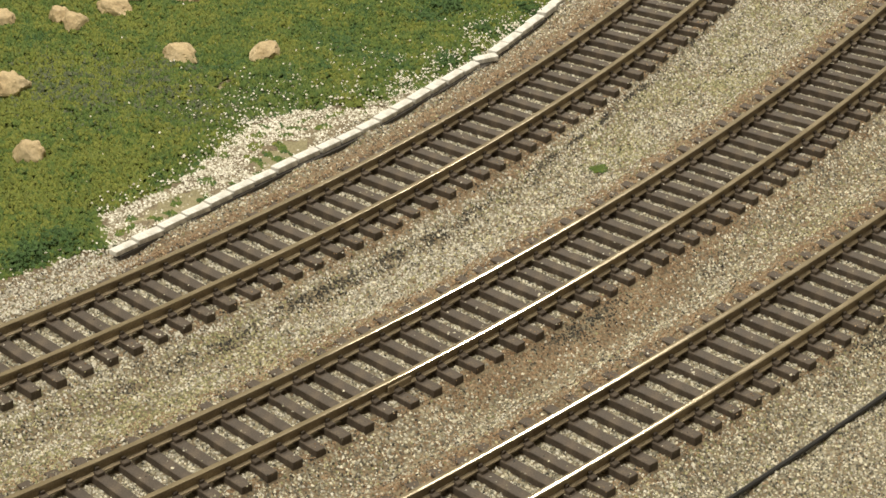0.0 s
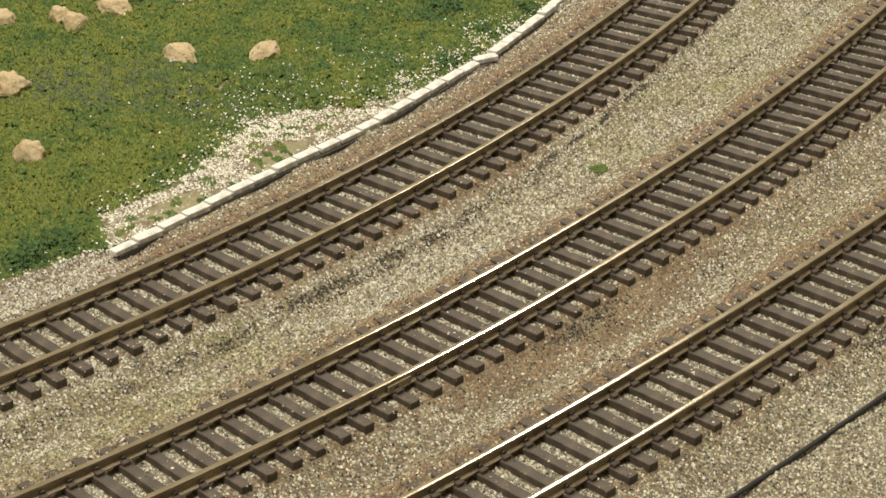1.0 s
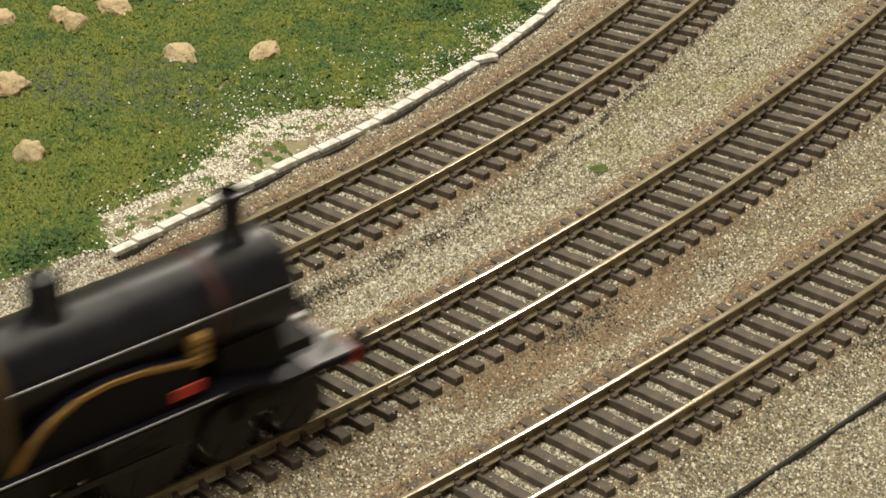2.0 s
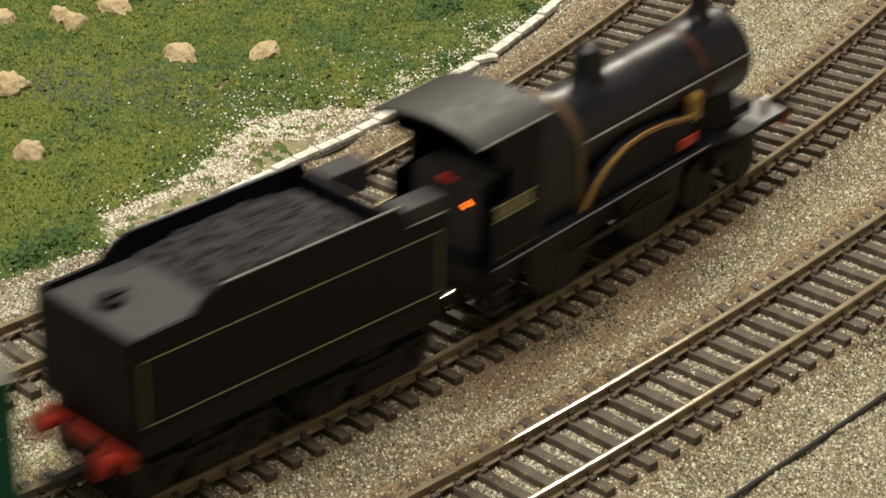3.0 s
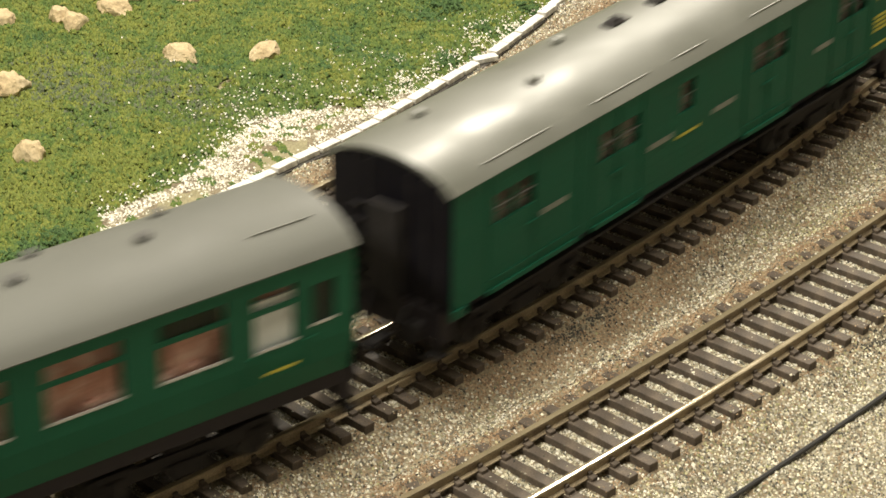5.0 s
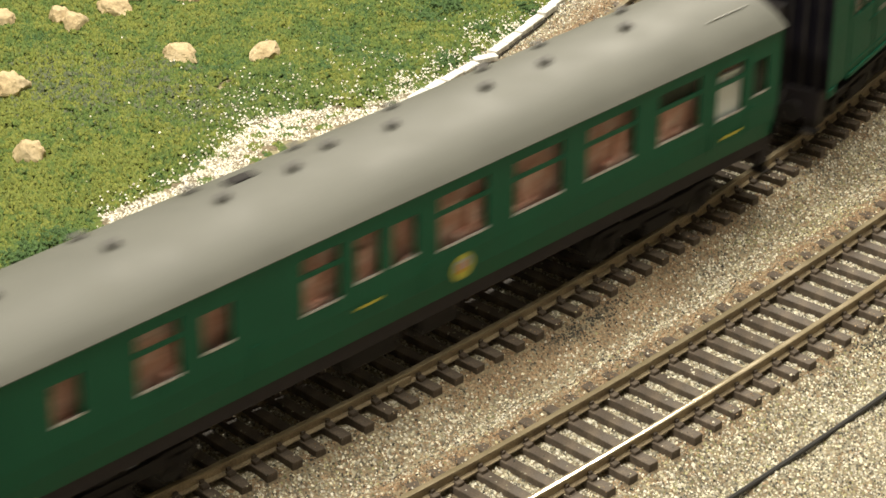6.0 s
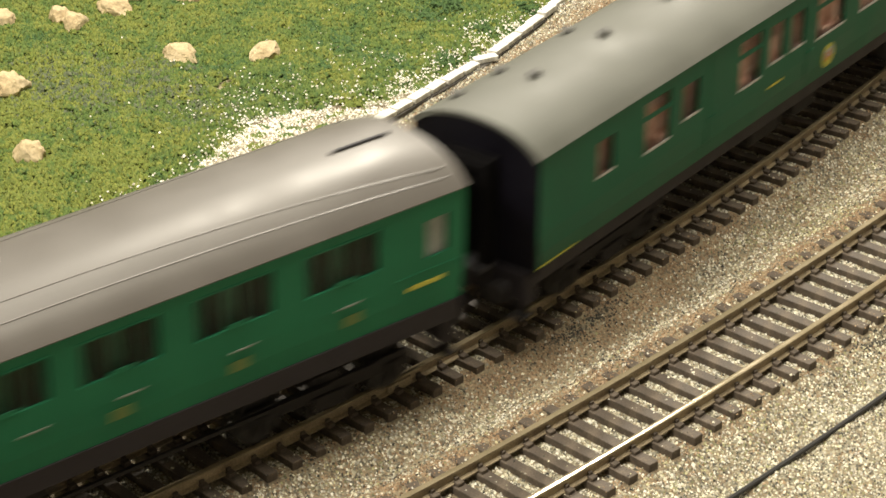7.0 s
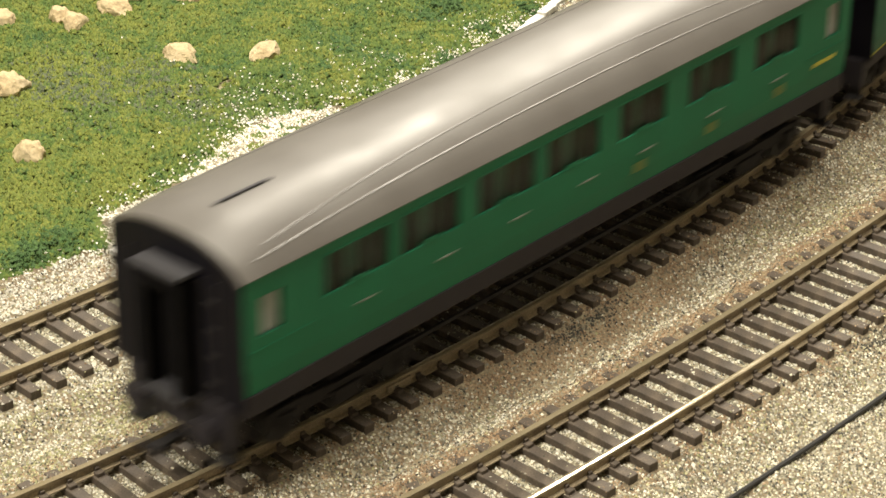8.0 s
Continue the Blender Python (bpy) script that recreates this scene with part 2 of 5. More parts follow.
def hills(p):
    """Gentle unevenness of the ground, metres."""
    x, y = p[:, 0], p[:, 1]
    return 0.0006 * np.sin(x * 90 + 1) * np.cos(y * 70) + 0.0004 * np.sin(x * 210 + y * 160) + 0.0003 * np.sin(y * 330 - x * 120)


def ground_z(p):
    d = {k: LINES[k].near(p)[1] for k in LINES}
    m = np.min(np.abs(np.stack([d[k] for k in d])), axis=0)
    inner = np.zeros(len(p))
    for k in d:
        up = {"far": 1.9, "middle": 1.5, "near": 1.6}[k]
        inner = np.maximum(inner, up * ((d[k] < -0.011) & (d[k] > -0.021)) * np.clip((-d[k] - 0.011) / 0.004, 0, 1))
    z = -0.0044 - 0.0036 * np.clip((m - 0.0145) / 0.010, 0, 1) + 0.001 * inner
    bank = np.clip((-d["far"] - 0.0165) / 0.003, 0, 1)
    z = z * (1 - bank) + bank * (-0.0051)
    turf = np.clip((-d["far"] - 0.0265) / 0.002, 0, 1)
    z = z * (1 - turf) + turf * (-0.0040)
    wild = np.clip((m - 0.017) / 0.006, 0, 1)
    return z + hills(p) * (0.25 + 0.75 * wild) + turf * 1.5 * hills(p * 0.45 + 3), d


def ground_sheet():
    """One sheet: fine where the railway lies, wide to the edge of the layout."""
    xs = np.concatenate([np.linspace(-2.2, -0.22, 45), np.linspace(-0.2, 0.2, 161), np.linspace(0.22, 2.2, 45)])
    ys = np.concatenate([np.linspace(-0.95, 0.34, 30), np.linspace(0.36, 0.76, 161), np.linspace(0.79, 2.3, 36)])
    X, Y = np.meshgrid(xs, ys)
    p = np.stack([X.ravel(), Y.ravel()], 1)
    z, d = ground_z(p)
    nx = len(xs)
    quads = [(j * nx + i, j * nx + i + 1, (j + 1) * nx + i + 1, (j + 1) * nx + i) for j in range(len(ys) - 1) for i in range(nx - 1)]
    me = bpy.data.meshes.new("ground")
    me.from_pydata(np.c_[p, z].tolist(), [], quads)
    me.materials.append(M_EARTH)
    me.materials.append(M_TURF)
    me.materials.append(M_MUD)
    along = LINES["far"].near(p)[0]
    isturf = (d["far"] < -grass_edge(along)).astype(int) + 2 * (mud_patch(along, d["far"]) > 0.4)
    for f in me.polygons:
        f.use_smooth = True
        f.material_index = min(2, int(isturf[f.vertices[0]]))
    return tagged(new("ground", me), "tan ballast bed beside rolling green scenic turf", "ground", kind="structure")


def grass_edge(s):
    """How far beyond the far track the turf begins."""
    return np.interp(s, [-0.3, -0.085, -0.070, -0.056, -0.050, -0.0435, -0.023, 0.0013, 0.0197, 0.030, 0.039, 0.045, 0.061, 0.092, 0.3], [0.034, 0.0314, 0.0291, 0.0273, 0.038, 0.0441, 0.0412, 0.0444, 0.0528, 0.0494, 0.0413, 0.0342, 0.032, 0.0285, 0.029])


def mud_patch(s, d):
    return np.exp(-((s + 0.031) / 0.012) ** 2 - ((-d - 0.0335) / 0.0045) ** 2) + np.exp(-((s - 0.008) / 0.011) ** 2 - ((-d - 0.0325) / 0.0040) ** 2)


ground_sheet()

GRAIN_V = np.array([(1, 0, -0.35), (0, 1, -0.35), (-1, 0, -0.35), (0, -1, -0.35), (0, 0, 1)], float)
GRAIN_F = np.array([(0, 1, 4), (1, 2, 4), (2, 3, 4), (3, 0, 4)])


def scatter(name, xyz, size, material, label, category, flat=0.75, rough=0.35):
    """Many small rough grains, their feet sunk in the ground, as one object."""
    n = len(xyz)
    v = GRAIN_V[None] * (1 + rng.uniform(-rough, rough, (n, 5, 3)))
    v = v + rng.uniform(-rough * 0.6, rough * 0.6, (n, 5, 3))
    a = rng.uniform(0, 2 * np.pi, n)
    c, s = np.cos(a)[:, None], np.sin(a)[:, None]
    x, y = v[..., 0] * c - v[..., 1] * s, v[..., 0] * s + v[..., 1] * c
    v = np.stack([x, y, v[..., 2] * flat], 2) * size[:, None, None] + xyz[:, None, :]
    f = (GRAIN_F[None] + 5 * np.arange(n)[:, None, None]).reshape(-1, 3)
    me = bpy.data.meshes.new(name)
    me.from_pydata(v.reshape(-1, 3).tolist(), [], f.tolist())
    me.polygons.foreach_set("use_smooth", np.ones(len(f), bool))
    me.materials.append(material)
    return tagged(new(name, me), label, category, kind="stuff")


def fibres(name, xyz, height, material, label):
    """Short upright turf fibres, each a narrow leaning blade, as one object."""
    n = len(xyz)
    a, w = rng.uniform(0, np.pi, n), rng.uniform(0.12, 0.26, n) * MM
    foot = np.stack([np.cos(a) * w, np.sin(a) * w, np.zeros(n)], 1)
    tip = np.c_[rng.normal(0, 0.45, (n, 2)) * height[:, None], height]
    v = np.stack([xyz - foot, xyz + foot, xyz + tip + foot * 0.4, xyz + tip - foot * 0.4], 1)
    f = np.arange(4 * n).reshape(-1, 4)
    me = bpy.data.meshes.new(name)
    me.from_pydata(v.reshape(-1, 3).tolist(), [], f.tolist())
    me.materials.append(material)
    return tagged(new(name, me), label, "grass", kind="stuff")


def spread(n, x0=-0.165, x1=0.165, y0=0.375, y1=0.745):
    return np.stack([rng.uniform(x0, x1, n), rng.uniform(y0, y1, n)], 1)


def on_sleeper(key, s, d):
    ph = np.abs((s - PHASE[key]) / PITCH[key] - np.round((s - PHASE[key]) / PITCH[key])) * PITCH[key]
    return (np.abs(d) < 0.0160) & (ph < 0.0016) & (d > (-0.0130 if key == "far" else -0.0138))


def patchy(p, f=1.0):
    x, y = p[:, 0] * f, p[:, 1] * f
    return np.sin(x * 190 + 2 * np.sin(y * 130)) * np.sin(y * 170 + 2 * np.sin(x * 110 + 1))


def fade(x, width):
    """1 well below zero, 0 well above, soft over the width."""
    return 1 / (1 + np.exp(np.clip(x / width, -30, 30)))


def ballast():
    p = spread(620000)
    p = p[np.abs(p[:, 0]) < 0.10 + (p[:, 1] - 0.4) * 0.22 + 0.012]
    z, d = ground_z(p)
    s = {k: LINES[k].near(p)[0] for k in LINES}
    keep = d["far"] > -0.0285
    for k in LINES:
        loose = np.where(d[k] > 0.0128, 0.10, np.where(d[k] < -0.0118, 0.3, 0.016))
        keep &= (~on_sleeper(k, s[k], d[k]) | (rng.uniform(0, 1, len(p)) < loose)) & (np.abs(np.abs(d[k]) - HALF_GAUGE) > 0.0011)
    p, z = p[keep], z[keep]
    d = {k: d[k][keep] * 1000 for k in d}
    s = {k: s[k][keep] * 1000 for k in s}
    n = len(p)
    m = np.min(np.abs(np.stack([d[k] for k in d])), axis=0)
    blot = patchy(p)
    ragged = 1.2 * patchy(p, 1.6) + 0.9 * patchy(p, 3.7) + 0.6 * patchy(p, 8.0)
    far, mid, near = d["far"], d["middle"], d["near"]
    # rust-brown dust along each track, fading outwards
    reach = np.interp(s["far"], [-90, -60, -35, 40, 80, 140], [13.0, 15.0, 17.0, 18.0, 15.0, 14.5])
    dusty = 0.93 * ((far > 12) & (mid < 0)) * fade(far - reach + ragged, 0.9)
    dusty = np.maximum(dusty, np.interp(far, [-25, -22.5, -20, -14, -12.4, -12.3], [0.3, 0.45, 0.9, 0.93, 0.8, 0.0]) * (far < -12.3) * np.interp(s["far"], [-75, -50], [0.25, 1.0]))
    dusty = np.maximum(dusty, 0.92 * ((mid < -12.3) & (far > 14)) * fade(-mid - np.interp(s["middle"], [-90, -60, -30], [23.0, 22.5, 20.0]) + ragged, 1.1) * np.interp(s["middle"], [-100, -70, -40], [0.5, 0.7, 1.0]))
    reach = np.interp(s["middle"], [-80, -60, -40, -20, 10, 30, 60, 90], [15.0, 17.0, 23.0, 27.0, 25.5, 21.5, 19.0, 16.5])
    dusty = np.maximum(dusty, 0.95 * ((mid > 12.3) & (near < 0)) * fade(mid - reach + 1.3 * ragged, 1.6))
    dusty = np.maximum(dusty, 0.92 * ((near < -12.3) & (mid > 14)) * fade(-near - 19.5 + ragged, 1.0))
    dusty = np.maximum(dusty, 0.62 * (near > 12.3) * fade(near - 18.0 + ragged, 1.2))
    dusty = np.maximum(dusty, np.where((mid > 14) & (near < -14), 0.3, 0.1) + 0.1 * blot)
    dusty *= 0.95
    # dark specks and painted shade along a broken far-track groove; oil by the middle one
    c = np.interp(s["far"], [-100, -64, -50, -25, 8, 30, 62, 80, 103, 137, 170], [21.0, 21.0, 20.0, 20.4, 21.2, 20.6, 19.4, 18.4, 17.3, 15.4, 15.2]) + 0.5 * np.sin(s["far"] * 0.19)
    amp = np.interp(s["far"], [-110, -90, -64, -20, 8, 30, 50, 60, 104, 112, 132, 138, 160, 175], [0.2, 0.45, 0.75, 1.0, 0.8, 0.5, 0.4, 1.2, 1.2, 0.4, 0.4, 1.2, 1.1, 0.5])
    thin = np.interp(s["far"], [45, 58], [1.0, 0.0])
    q = far - c
    dark = amp * np.exp(-np.where(q < 0, q / 0.7, q / (0.7 + 2.0 * thin)) ** 2) * np.clip(0.75 + 0.5 * np.sin(s["far"] * 0.31 + 2 * np.sin(s["far"] * 0.083)), 0.15, 1)
    dark += 0.5 * np.exp(-((far - 30.0 - 0.1 * (s["far"] - 130)) / 0.6) ** 2) * (s["far"] > 100)
    dark += 1.0 * np.exp(-((mid - 17.8) / 2.0) ** 2 - ((s["middle"] + 4.5) / 11.0) ** 2) * np.clip(0.8 + 0.5 * patchy(p, 4.0), 0, 1)
    dark += 0.6 * np.exp(-((near - 17.5) / 2.4) ** 2 - ((s["near"] - 33.0) / 8.0) ** 2)
    dark += 0.04
    inner = m < 12.3
    u, w, h = rng.uniform(0, 1, (3, n))
    black = u < dark
    brown = ~black & ~inner & (w < dusty)
    moss = np.where((far > 18) & (mid < -14), 0.2 + 0.5 * fade(s["middle"] + 52, 9) + 0.4 * fade(62 - s["middle"], 12), 0.12) + np.where((mid > 20) & (s["middle"] > 40), 0.3, 0.0)
    moss = moss * np.clip(0.75 + 0.6 * patchy(p, 0.5) + 0.35 * patchy(p, 1.8), 0, 1.5)
    mossy = ~black & ~brown & ~inner & (h < moss)
    gravel = (far < -12.3) & (s["far"] < -52)
    pale = ~black & ~brown & ~mossy & (rng.uniform(0, 1, n) < np.where(inner, 0.35, np.where(gravel, 0.95, np.where(far < -12, 0.3, np.where(mid < 0, 0.58 + 0.28 * patchy(p, 0.5), 0.22)))))
    stone = ~black & ~brown & ~mossy & ~pale
    size = np.where(brown, rng.uniform(0.2, 0.36, n), rng.uniform(0.23, 0.46, n)) * MM
    xyz = np.c_[p, z + size * 0.2]
    for k in LINES:
        top = on_sleeper(k, s[k] * MM, d[k] * MM)
        size[top] *= 0.75
        xyz[top, 2] = -0.00285 + size[top] * 0.2
    for name, sel, m_, lab in (("ballast_stones", stone, M_STONE, "loose pale grey and cream granite ballast"), ("ballast_dust_stones", brown, M_BROWN, "rust-brown ballast along the track shoulders"), ("ballast_dark_stones", black, M_DARK, "dark oily ballast grains, some painting the shade of a groove"), ("ballast_mossy_stones", mossy, M_MOSSY, "olive-stained ballast grains"), ("ballast_pale_stones", pale, M_PALE, "whitish ballast between the sleepers")):
        scatter(name, xyz[sel], size[sel], m_, lab, "ballast", 0.8)


def turf():
    p = spread(300000, -0.15, 0.05, 0.49, 0.72)
    z, d = ground_z(p)
    s = LINES["far"].near(p)[0]
    e = grass_edge(s) + 0.002 * patchy(p, 2.0)
    left = -d["far"] - e
    mixed = np.clip(left / 0.006, 0, 1)
    u = rng.uniform(0, 1, len(p))
    bare = bare_spot(p)
    ok = (left > 0) & (u < 0.35 + 0.65 * mixed) & (rng.uniform(0, 1, len(p)) > bare)
    ok |= (d["far"] < -0.0288) & (left <= 0) & (patchy(p, 2.8) + 0.4 * patchy(p, 6.0) > 0.55) & (u < 0.6) & (s > -0.05)
    hue = 0.6 * patchy(p, 0.3) + 0.55 * patchy(p, 0.75) + 0.6 * patchy(p, 1.9) + 0.5 * patchy(p, 3.9) + 0.55 * patchy(p + 0.3, 6.7) + 0.3 * patchy(p, 11.0) + rng.normal(0, 0.2, len(p))
    grey = np.exp(-((p[:, 0] + 0.094) / 0.022) ** 2 - ((p[:, 1] - 0.611) / 0.016) ** 2) + 0.6 * np.exp(-((p[:, 0] + 0.066) / 0.016) ** 2 - ((p[:, 1] - 0.598) / 0.010) ** 2)
    grey = rng.uniform(0, 1, len(p)) < grey * np.clip(0.45 + 0.7 * patchy(p, 2.6), 0, 1)
    size = rng.uniform(0.3, 0.7, len(p)) * MM
    lump = 0.0004 * (1 + patchy(p, 3.1)) + 0.0005 * (1 + patchy(p + 0.3, 6.7)) + 0.0003 * (1 + patchy(p, 11.0))
    xyz = np.c_[p, z + size * 0.15 + lump * mixed]
    yel = ~grey & (hue > 0.25)
    drk = ~grey & (hue < -0.95)
    mid = ~grey & ~yel & ~drk
    for name, sel, m_, lab in (("grass", mid, M_GRASS, "mid-green ground-foam grass"), ("yellow_grass", yel, M_GRASS_Y, "yellow-green ground-foam grass"), ("dark_grass", drk, M_BUSH, "dark green coarse foam grass"), ("grey_grass", grey, M_GRASS_G, "faded grey-green foam grass")):
        k = ok & sel
        scatter(name, xyz[k], size[k], m_, lab, "grass", 0.95, 0.45)
        k = k & (rng.uniform(0, 1, len(p)) < 0.25) & (left > 0.001)
        fibres(name.replace("grass", "turf_fibres"), xyz[k], rng.uniform(0.4, 0.9, k.sum()) * MM, m_, lab.replace("foam grass", "turf fibres"))
    # larger soft tufts standing out of the turf
    big = spread(8000, -0.15, 0.05, 0.49, 0.72)
    zb, db = ground_z(big)
    sb = LINES["far"].near(big)[0]
    okb = (-db["far"] > grass_edge(sb) + 0.003) & (rng.uniform(0, 1, len(big)) < 0.15 + 0.5 * (patchy(big, 1.7) > 0)) & (bare_spot(big) < 0.3)
    szb = rng.uniform(0.5, 1.1, len(big)) * MM
    scatter("grass_tufts", np.c_[big, zb + szb * 0.4][okb], szb[okb], M_GRASS_Y, "soft green foam tufts in the turf", "grass", 0.8, 0.5)
    # pale gravel between kerb and turf, a few grains strewn into the grass
    q = spread(190000, -0.12, 0.05, 0.49, 0.68)
    z, d = ground_z(q)
    s = LINES["far"].near(q)[0]
    left = -d["far"] - grass_edge(s) - 0.002 * patchy(q, 3.0)
    strewn = np.interp(s, [-0.05, 0.0, 0.02, 0.05, 0.11, 0.13], [0.0, 0.03, 0.14, 0.3, 0.26, 0.0]) * np.clip(0.5 + patchy(q, 1.5), 0, 1.5)
    dens = np.where(left < 0, 0.42 + 0.4 * patchy(q, 3.0) + 0.3 * (left > -0.008), 0.6 * np.exp(-left / 0.0016) + strewn * np.exp(-left / 0.011))
    dens = np.where(mud_patch(s, d["far"]) > 0.35, dens * 0.08, dens)
    dens = np.where(s < -0.045, dens * np.clip(0.3 + left * -60, 0, 1), dens)
    ok = (d["far"] < -0.0275) & (rng.uniform(0, 1, len(q)) < dens)
    size = rng.uniform(0.18, 0.4, len(q)) * MM
    scatter("white_gravel", np.c_[q, z + size * 0.3 + 0.0017 * np.clip(left / 0.003, 0, 1)][ok], size[ok], M_WHITE, "spilled white gravel along the grass edge", "gravel", 0.85)
    # a worn spot of bare earth in the grass
    a = spread(9000, -0.075, -0.045, 0.595, 0.625)
    a = a[bare_spot(a) > 0.45]
    size = rng.uniform(0.25, 0.45, len(a)) * MM
    scatter("bare_earth", np.c_[a, ground_z(a)[0] + size * 0.3], size, M_MUD, "worn tan spot of bare earth in the turf", "earth", 0.5)


def bare_spot(p):
    x, y = p[:, 0] + 0.0588, p[:, 1] - 0.6115
    a, b = 0.50 * x + 0.866 * y, -0.866 * x + 0.50 * y
    return np.exp(-(a / 0.0062) ** 2 - (b / 0.0021) ** 2)


ballast()
turf()


# ---- rails and sleepers ----
def rail_mesh(key, side, outline, name, material, parent, label):
    line = LINES[key]
    s = np.concatenate([np.linspace(-1.5, -0.25, 12), np.linspace(-0.24, 0.24, 161), np.linspace(0.25, 1.1, 10)])
    c, d = line.at(s)
    n = np.stack([d[:, 1], -d[:, 0]], 1)
    bm = bmesh.new()
    loft(bm, [[((c[i, 0] + n[i, 0] * (side + u * MM)) / MM, (c[i, 1] + n[i, 1] * (side + u * MM)) / MM, z) for u, z in outline] for i in range(len(s))], closed=True)
    return part(name, bm, material, parent, label, smooth=True)


RAIL = [(-1.1, -2.75), (1.1, -2.75), (1.1, -2.45), (0.32, -2.15), (0.32, -1.0), (0.62, -0.75), (0.66, -0.25), (-0.66, -0.25), (-0.62, -0.75), (-0.32, -1.0), (-0.32, -2.15), (-1.1, -2.45)]
HEAD = [(-0.66, -0.26), (0.66, -0.26), (0.66, -0.12), (0.6, -0.05), (0.3, -0.0125), (0.0, 0.0), (-0.3, -0.0125), (-0.6, -0.05), (-0.66, -0.12)]


def sleeper_mesh():
    bm = bmesh.new()
    box(bm, -1.4, 1.4, -15.3, 15.3, -5.6, -2.85, 0.2)
    for y in (-8.7, 8.7):
        for e in (-1, 1):
            box(bm, -0.9, 0.9, y + e * 1.5 - 0.75, y + e * 1.5 + 0.75, -2.9, -2.0, 0.18)
            box(bm, -0.5, 0.5, y + e * 0.8 - 0.25, y + e * 0.8 + 0.25, -2.9, -1.35)
    me = bpy.data.meshes.new("sleeper")
    bm.to_mesh(me)
    bm.free()
    me.materials.append(M_SLEEPER)
    return me


SLEEPER = sleeper_mesh()


def track(key, label, span):
    t = empty("railway_track", label, "railway track", "parallel tracks")
    for side in (-HALF_GAUGE, HALF_GAUGE):
        r = rail_mesh(key, side, RAIL, "rail", M_RAIL, t, "weathered brown rail")
        rail_mesh(key, side, HEAD, "rail_head", M_HEAD, r, "worn bright metal running surface")
    if key == "middle":
        c, d = LINES[key].at(-0.057, HALF_GAUGE)
        ob = part("rail_joiner", box(bmesh.new(), -3.5, 3.5, -1.0, 1.0, -2.8, -0.9, 0.2), M_RAIL, t, "metal rail joiner")
        ob.matrix_local = Matrix.Translation((c[0, 0], c[0, 1], 0)) @ Matrix.Rotation(math.atan2(d[0, 1], d[0, 0]), 4, "Z")
    line, far = LINES[key], []
    for k in range(-220, 162):
        s = PHASE[key] + k * PITCH[key]
        c, d = line.at(s)
        turn = math.atan2(d[0, 1], d[0, 0]) + rng.normal(0, 0.012)
        m = Matrix.Translation((c[0, 0], c[0, 1], rng.normal(0, 0.00008))) @ Matrix.Rotation(turn, 4, "Z")
        if span[0] <= s <= span[1]:
            ob = new("sleeper", SLEEPER)
            ob.parent, ob.matrix_local = t, m
        else:
            far.append(m)
    bm = bmesh.new()
    for m in far:
        n0 = len(bm.verts)
        box(bm, -1.5, 1.5, -15.6, 15.6, -5.6, -2.85)
        bm.verts.ensure_lookup_table()
        bmesh.ops.transform(bm, matrix=m, verts=bm.verts[n0:])
    tagged(part("distant_sleepers", bm, M_SLEEPER, t), kind="stuff")
    return t


# ---- the train: x forwards, y to its left, millimetres, z = 0 at the rail top ----
def wheelset(parent, x, r, name="wheelset", half=8.2):
    bm = bmesh.new()
    for e in (-1, 1):
        cyl(bm, (0, e * half, 0), "y", r, r, 1.8, 24)
        cyl(bm, (0, e * (half - 1.1), 0), "y", r + 0.7, r + 0.7, 0.5, 24)
        for k in range(6):
            a = k * math.pi / 3
            q = bmesh.ops.create_cube(bm, size=1)
            bmesh.ops.transform(bm, matrix=Matrix.Translation((math.cos(a) * r * 0.5 * MM, e * (half + 0.95) * MM, math.sin(a) * r * 0.5 * MM)) @ Matrix.Rotation(-a, 4, "Y") @ Matrix.Diagonal((r * 0.75 * MM, 0.3 * MM, r * 0.14 * MM, 1)), verts=q["verts"])
    cyl(bm, (0, 0, 0), "y", 0.9, 0.9, half * 2, 12)
    ob = part(name, bm, M_STEEL, parent, "dark steel wheels on one axle")
    ob.location = (x * MM, 0, r * MM)
    ob["radius"] = r * MM
    return ob


def bogie(parent, x, wheelbase, r=5.6):
    bm = bmesh.new()
    for e in (-1, 1):
        box(bm, x - wheelbase / 2 - 5, x + wheelbase / 2 + 5, e * 10.6 - 0.6, e * 10.6 + 0.6, 5.5, 8.6, 0.2)
        box(bm, x - 5, x + 5, e * 11.2 - 0.7, e * 11.2 + 0.7, 3.0, 6.5, 0.3)
        for w in (-1, 1):
            box(bm, x + w * wheelbase / 2 - 1.8, x + w * wheelbase / 2 + 1.8, e * 11.2 - 0.9, e * 11.2 + 0.9, 3.4, 7.8, 0.4)
            box(bm, x + w * wheelbase / 2 - 4.5, x + w * wheelbase / 2 + 4.5, e * 11.0 - 0.5, e * 11.0 + 0.5, 8.4, 9.4, 0.2)
    box(bm, x - 4, x + 4, -10.6, 10.6, 6.5, 10.5, 0.3)
    b = part("bogie", bm, M_UNDER, parent, "black bogie frame with axleboxes")
    return b, [wheelset(parent, x + w * wheelbase / 2, r) for w in (-1, 1)]


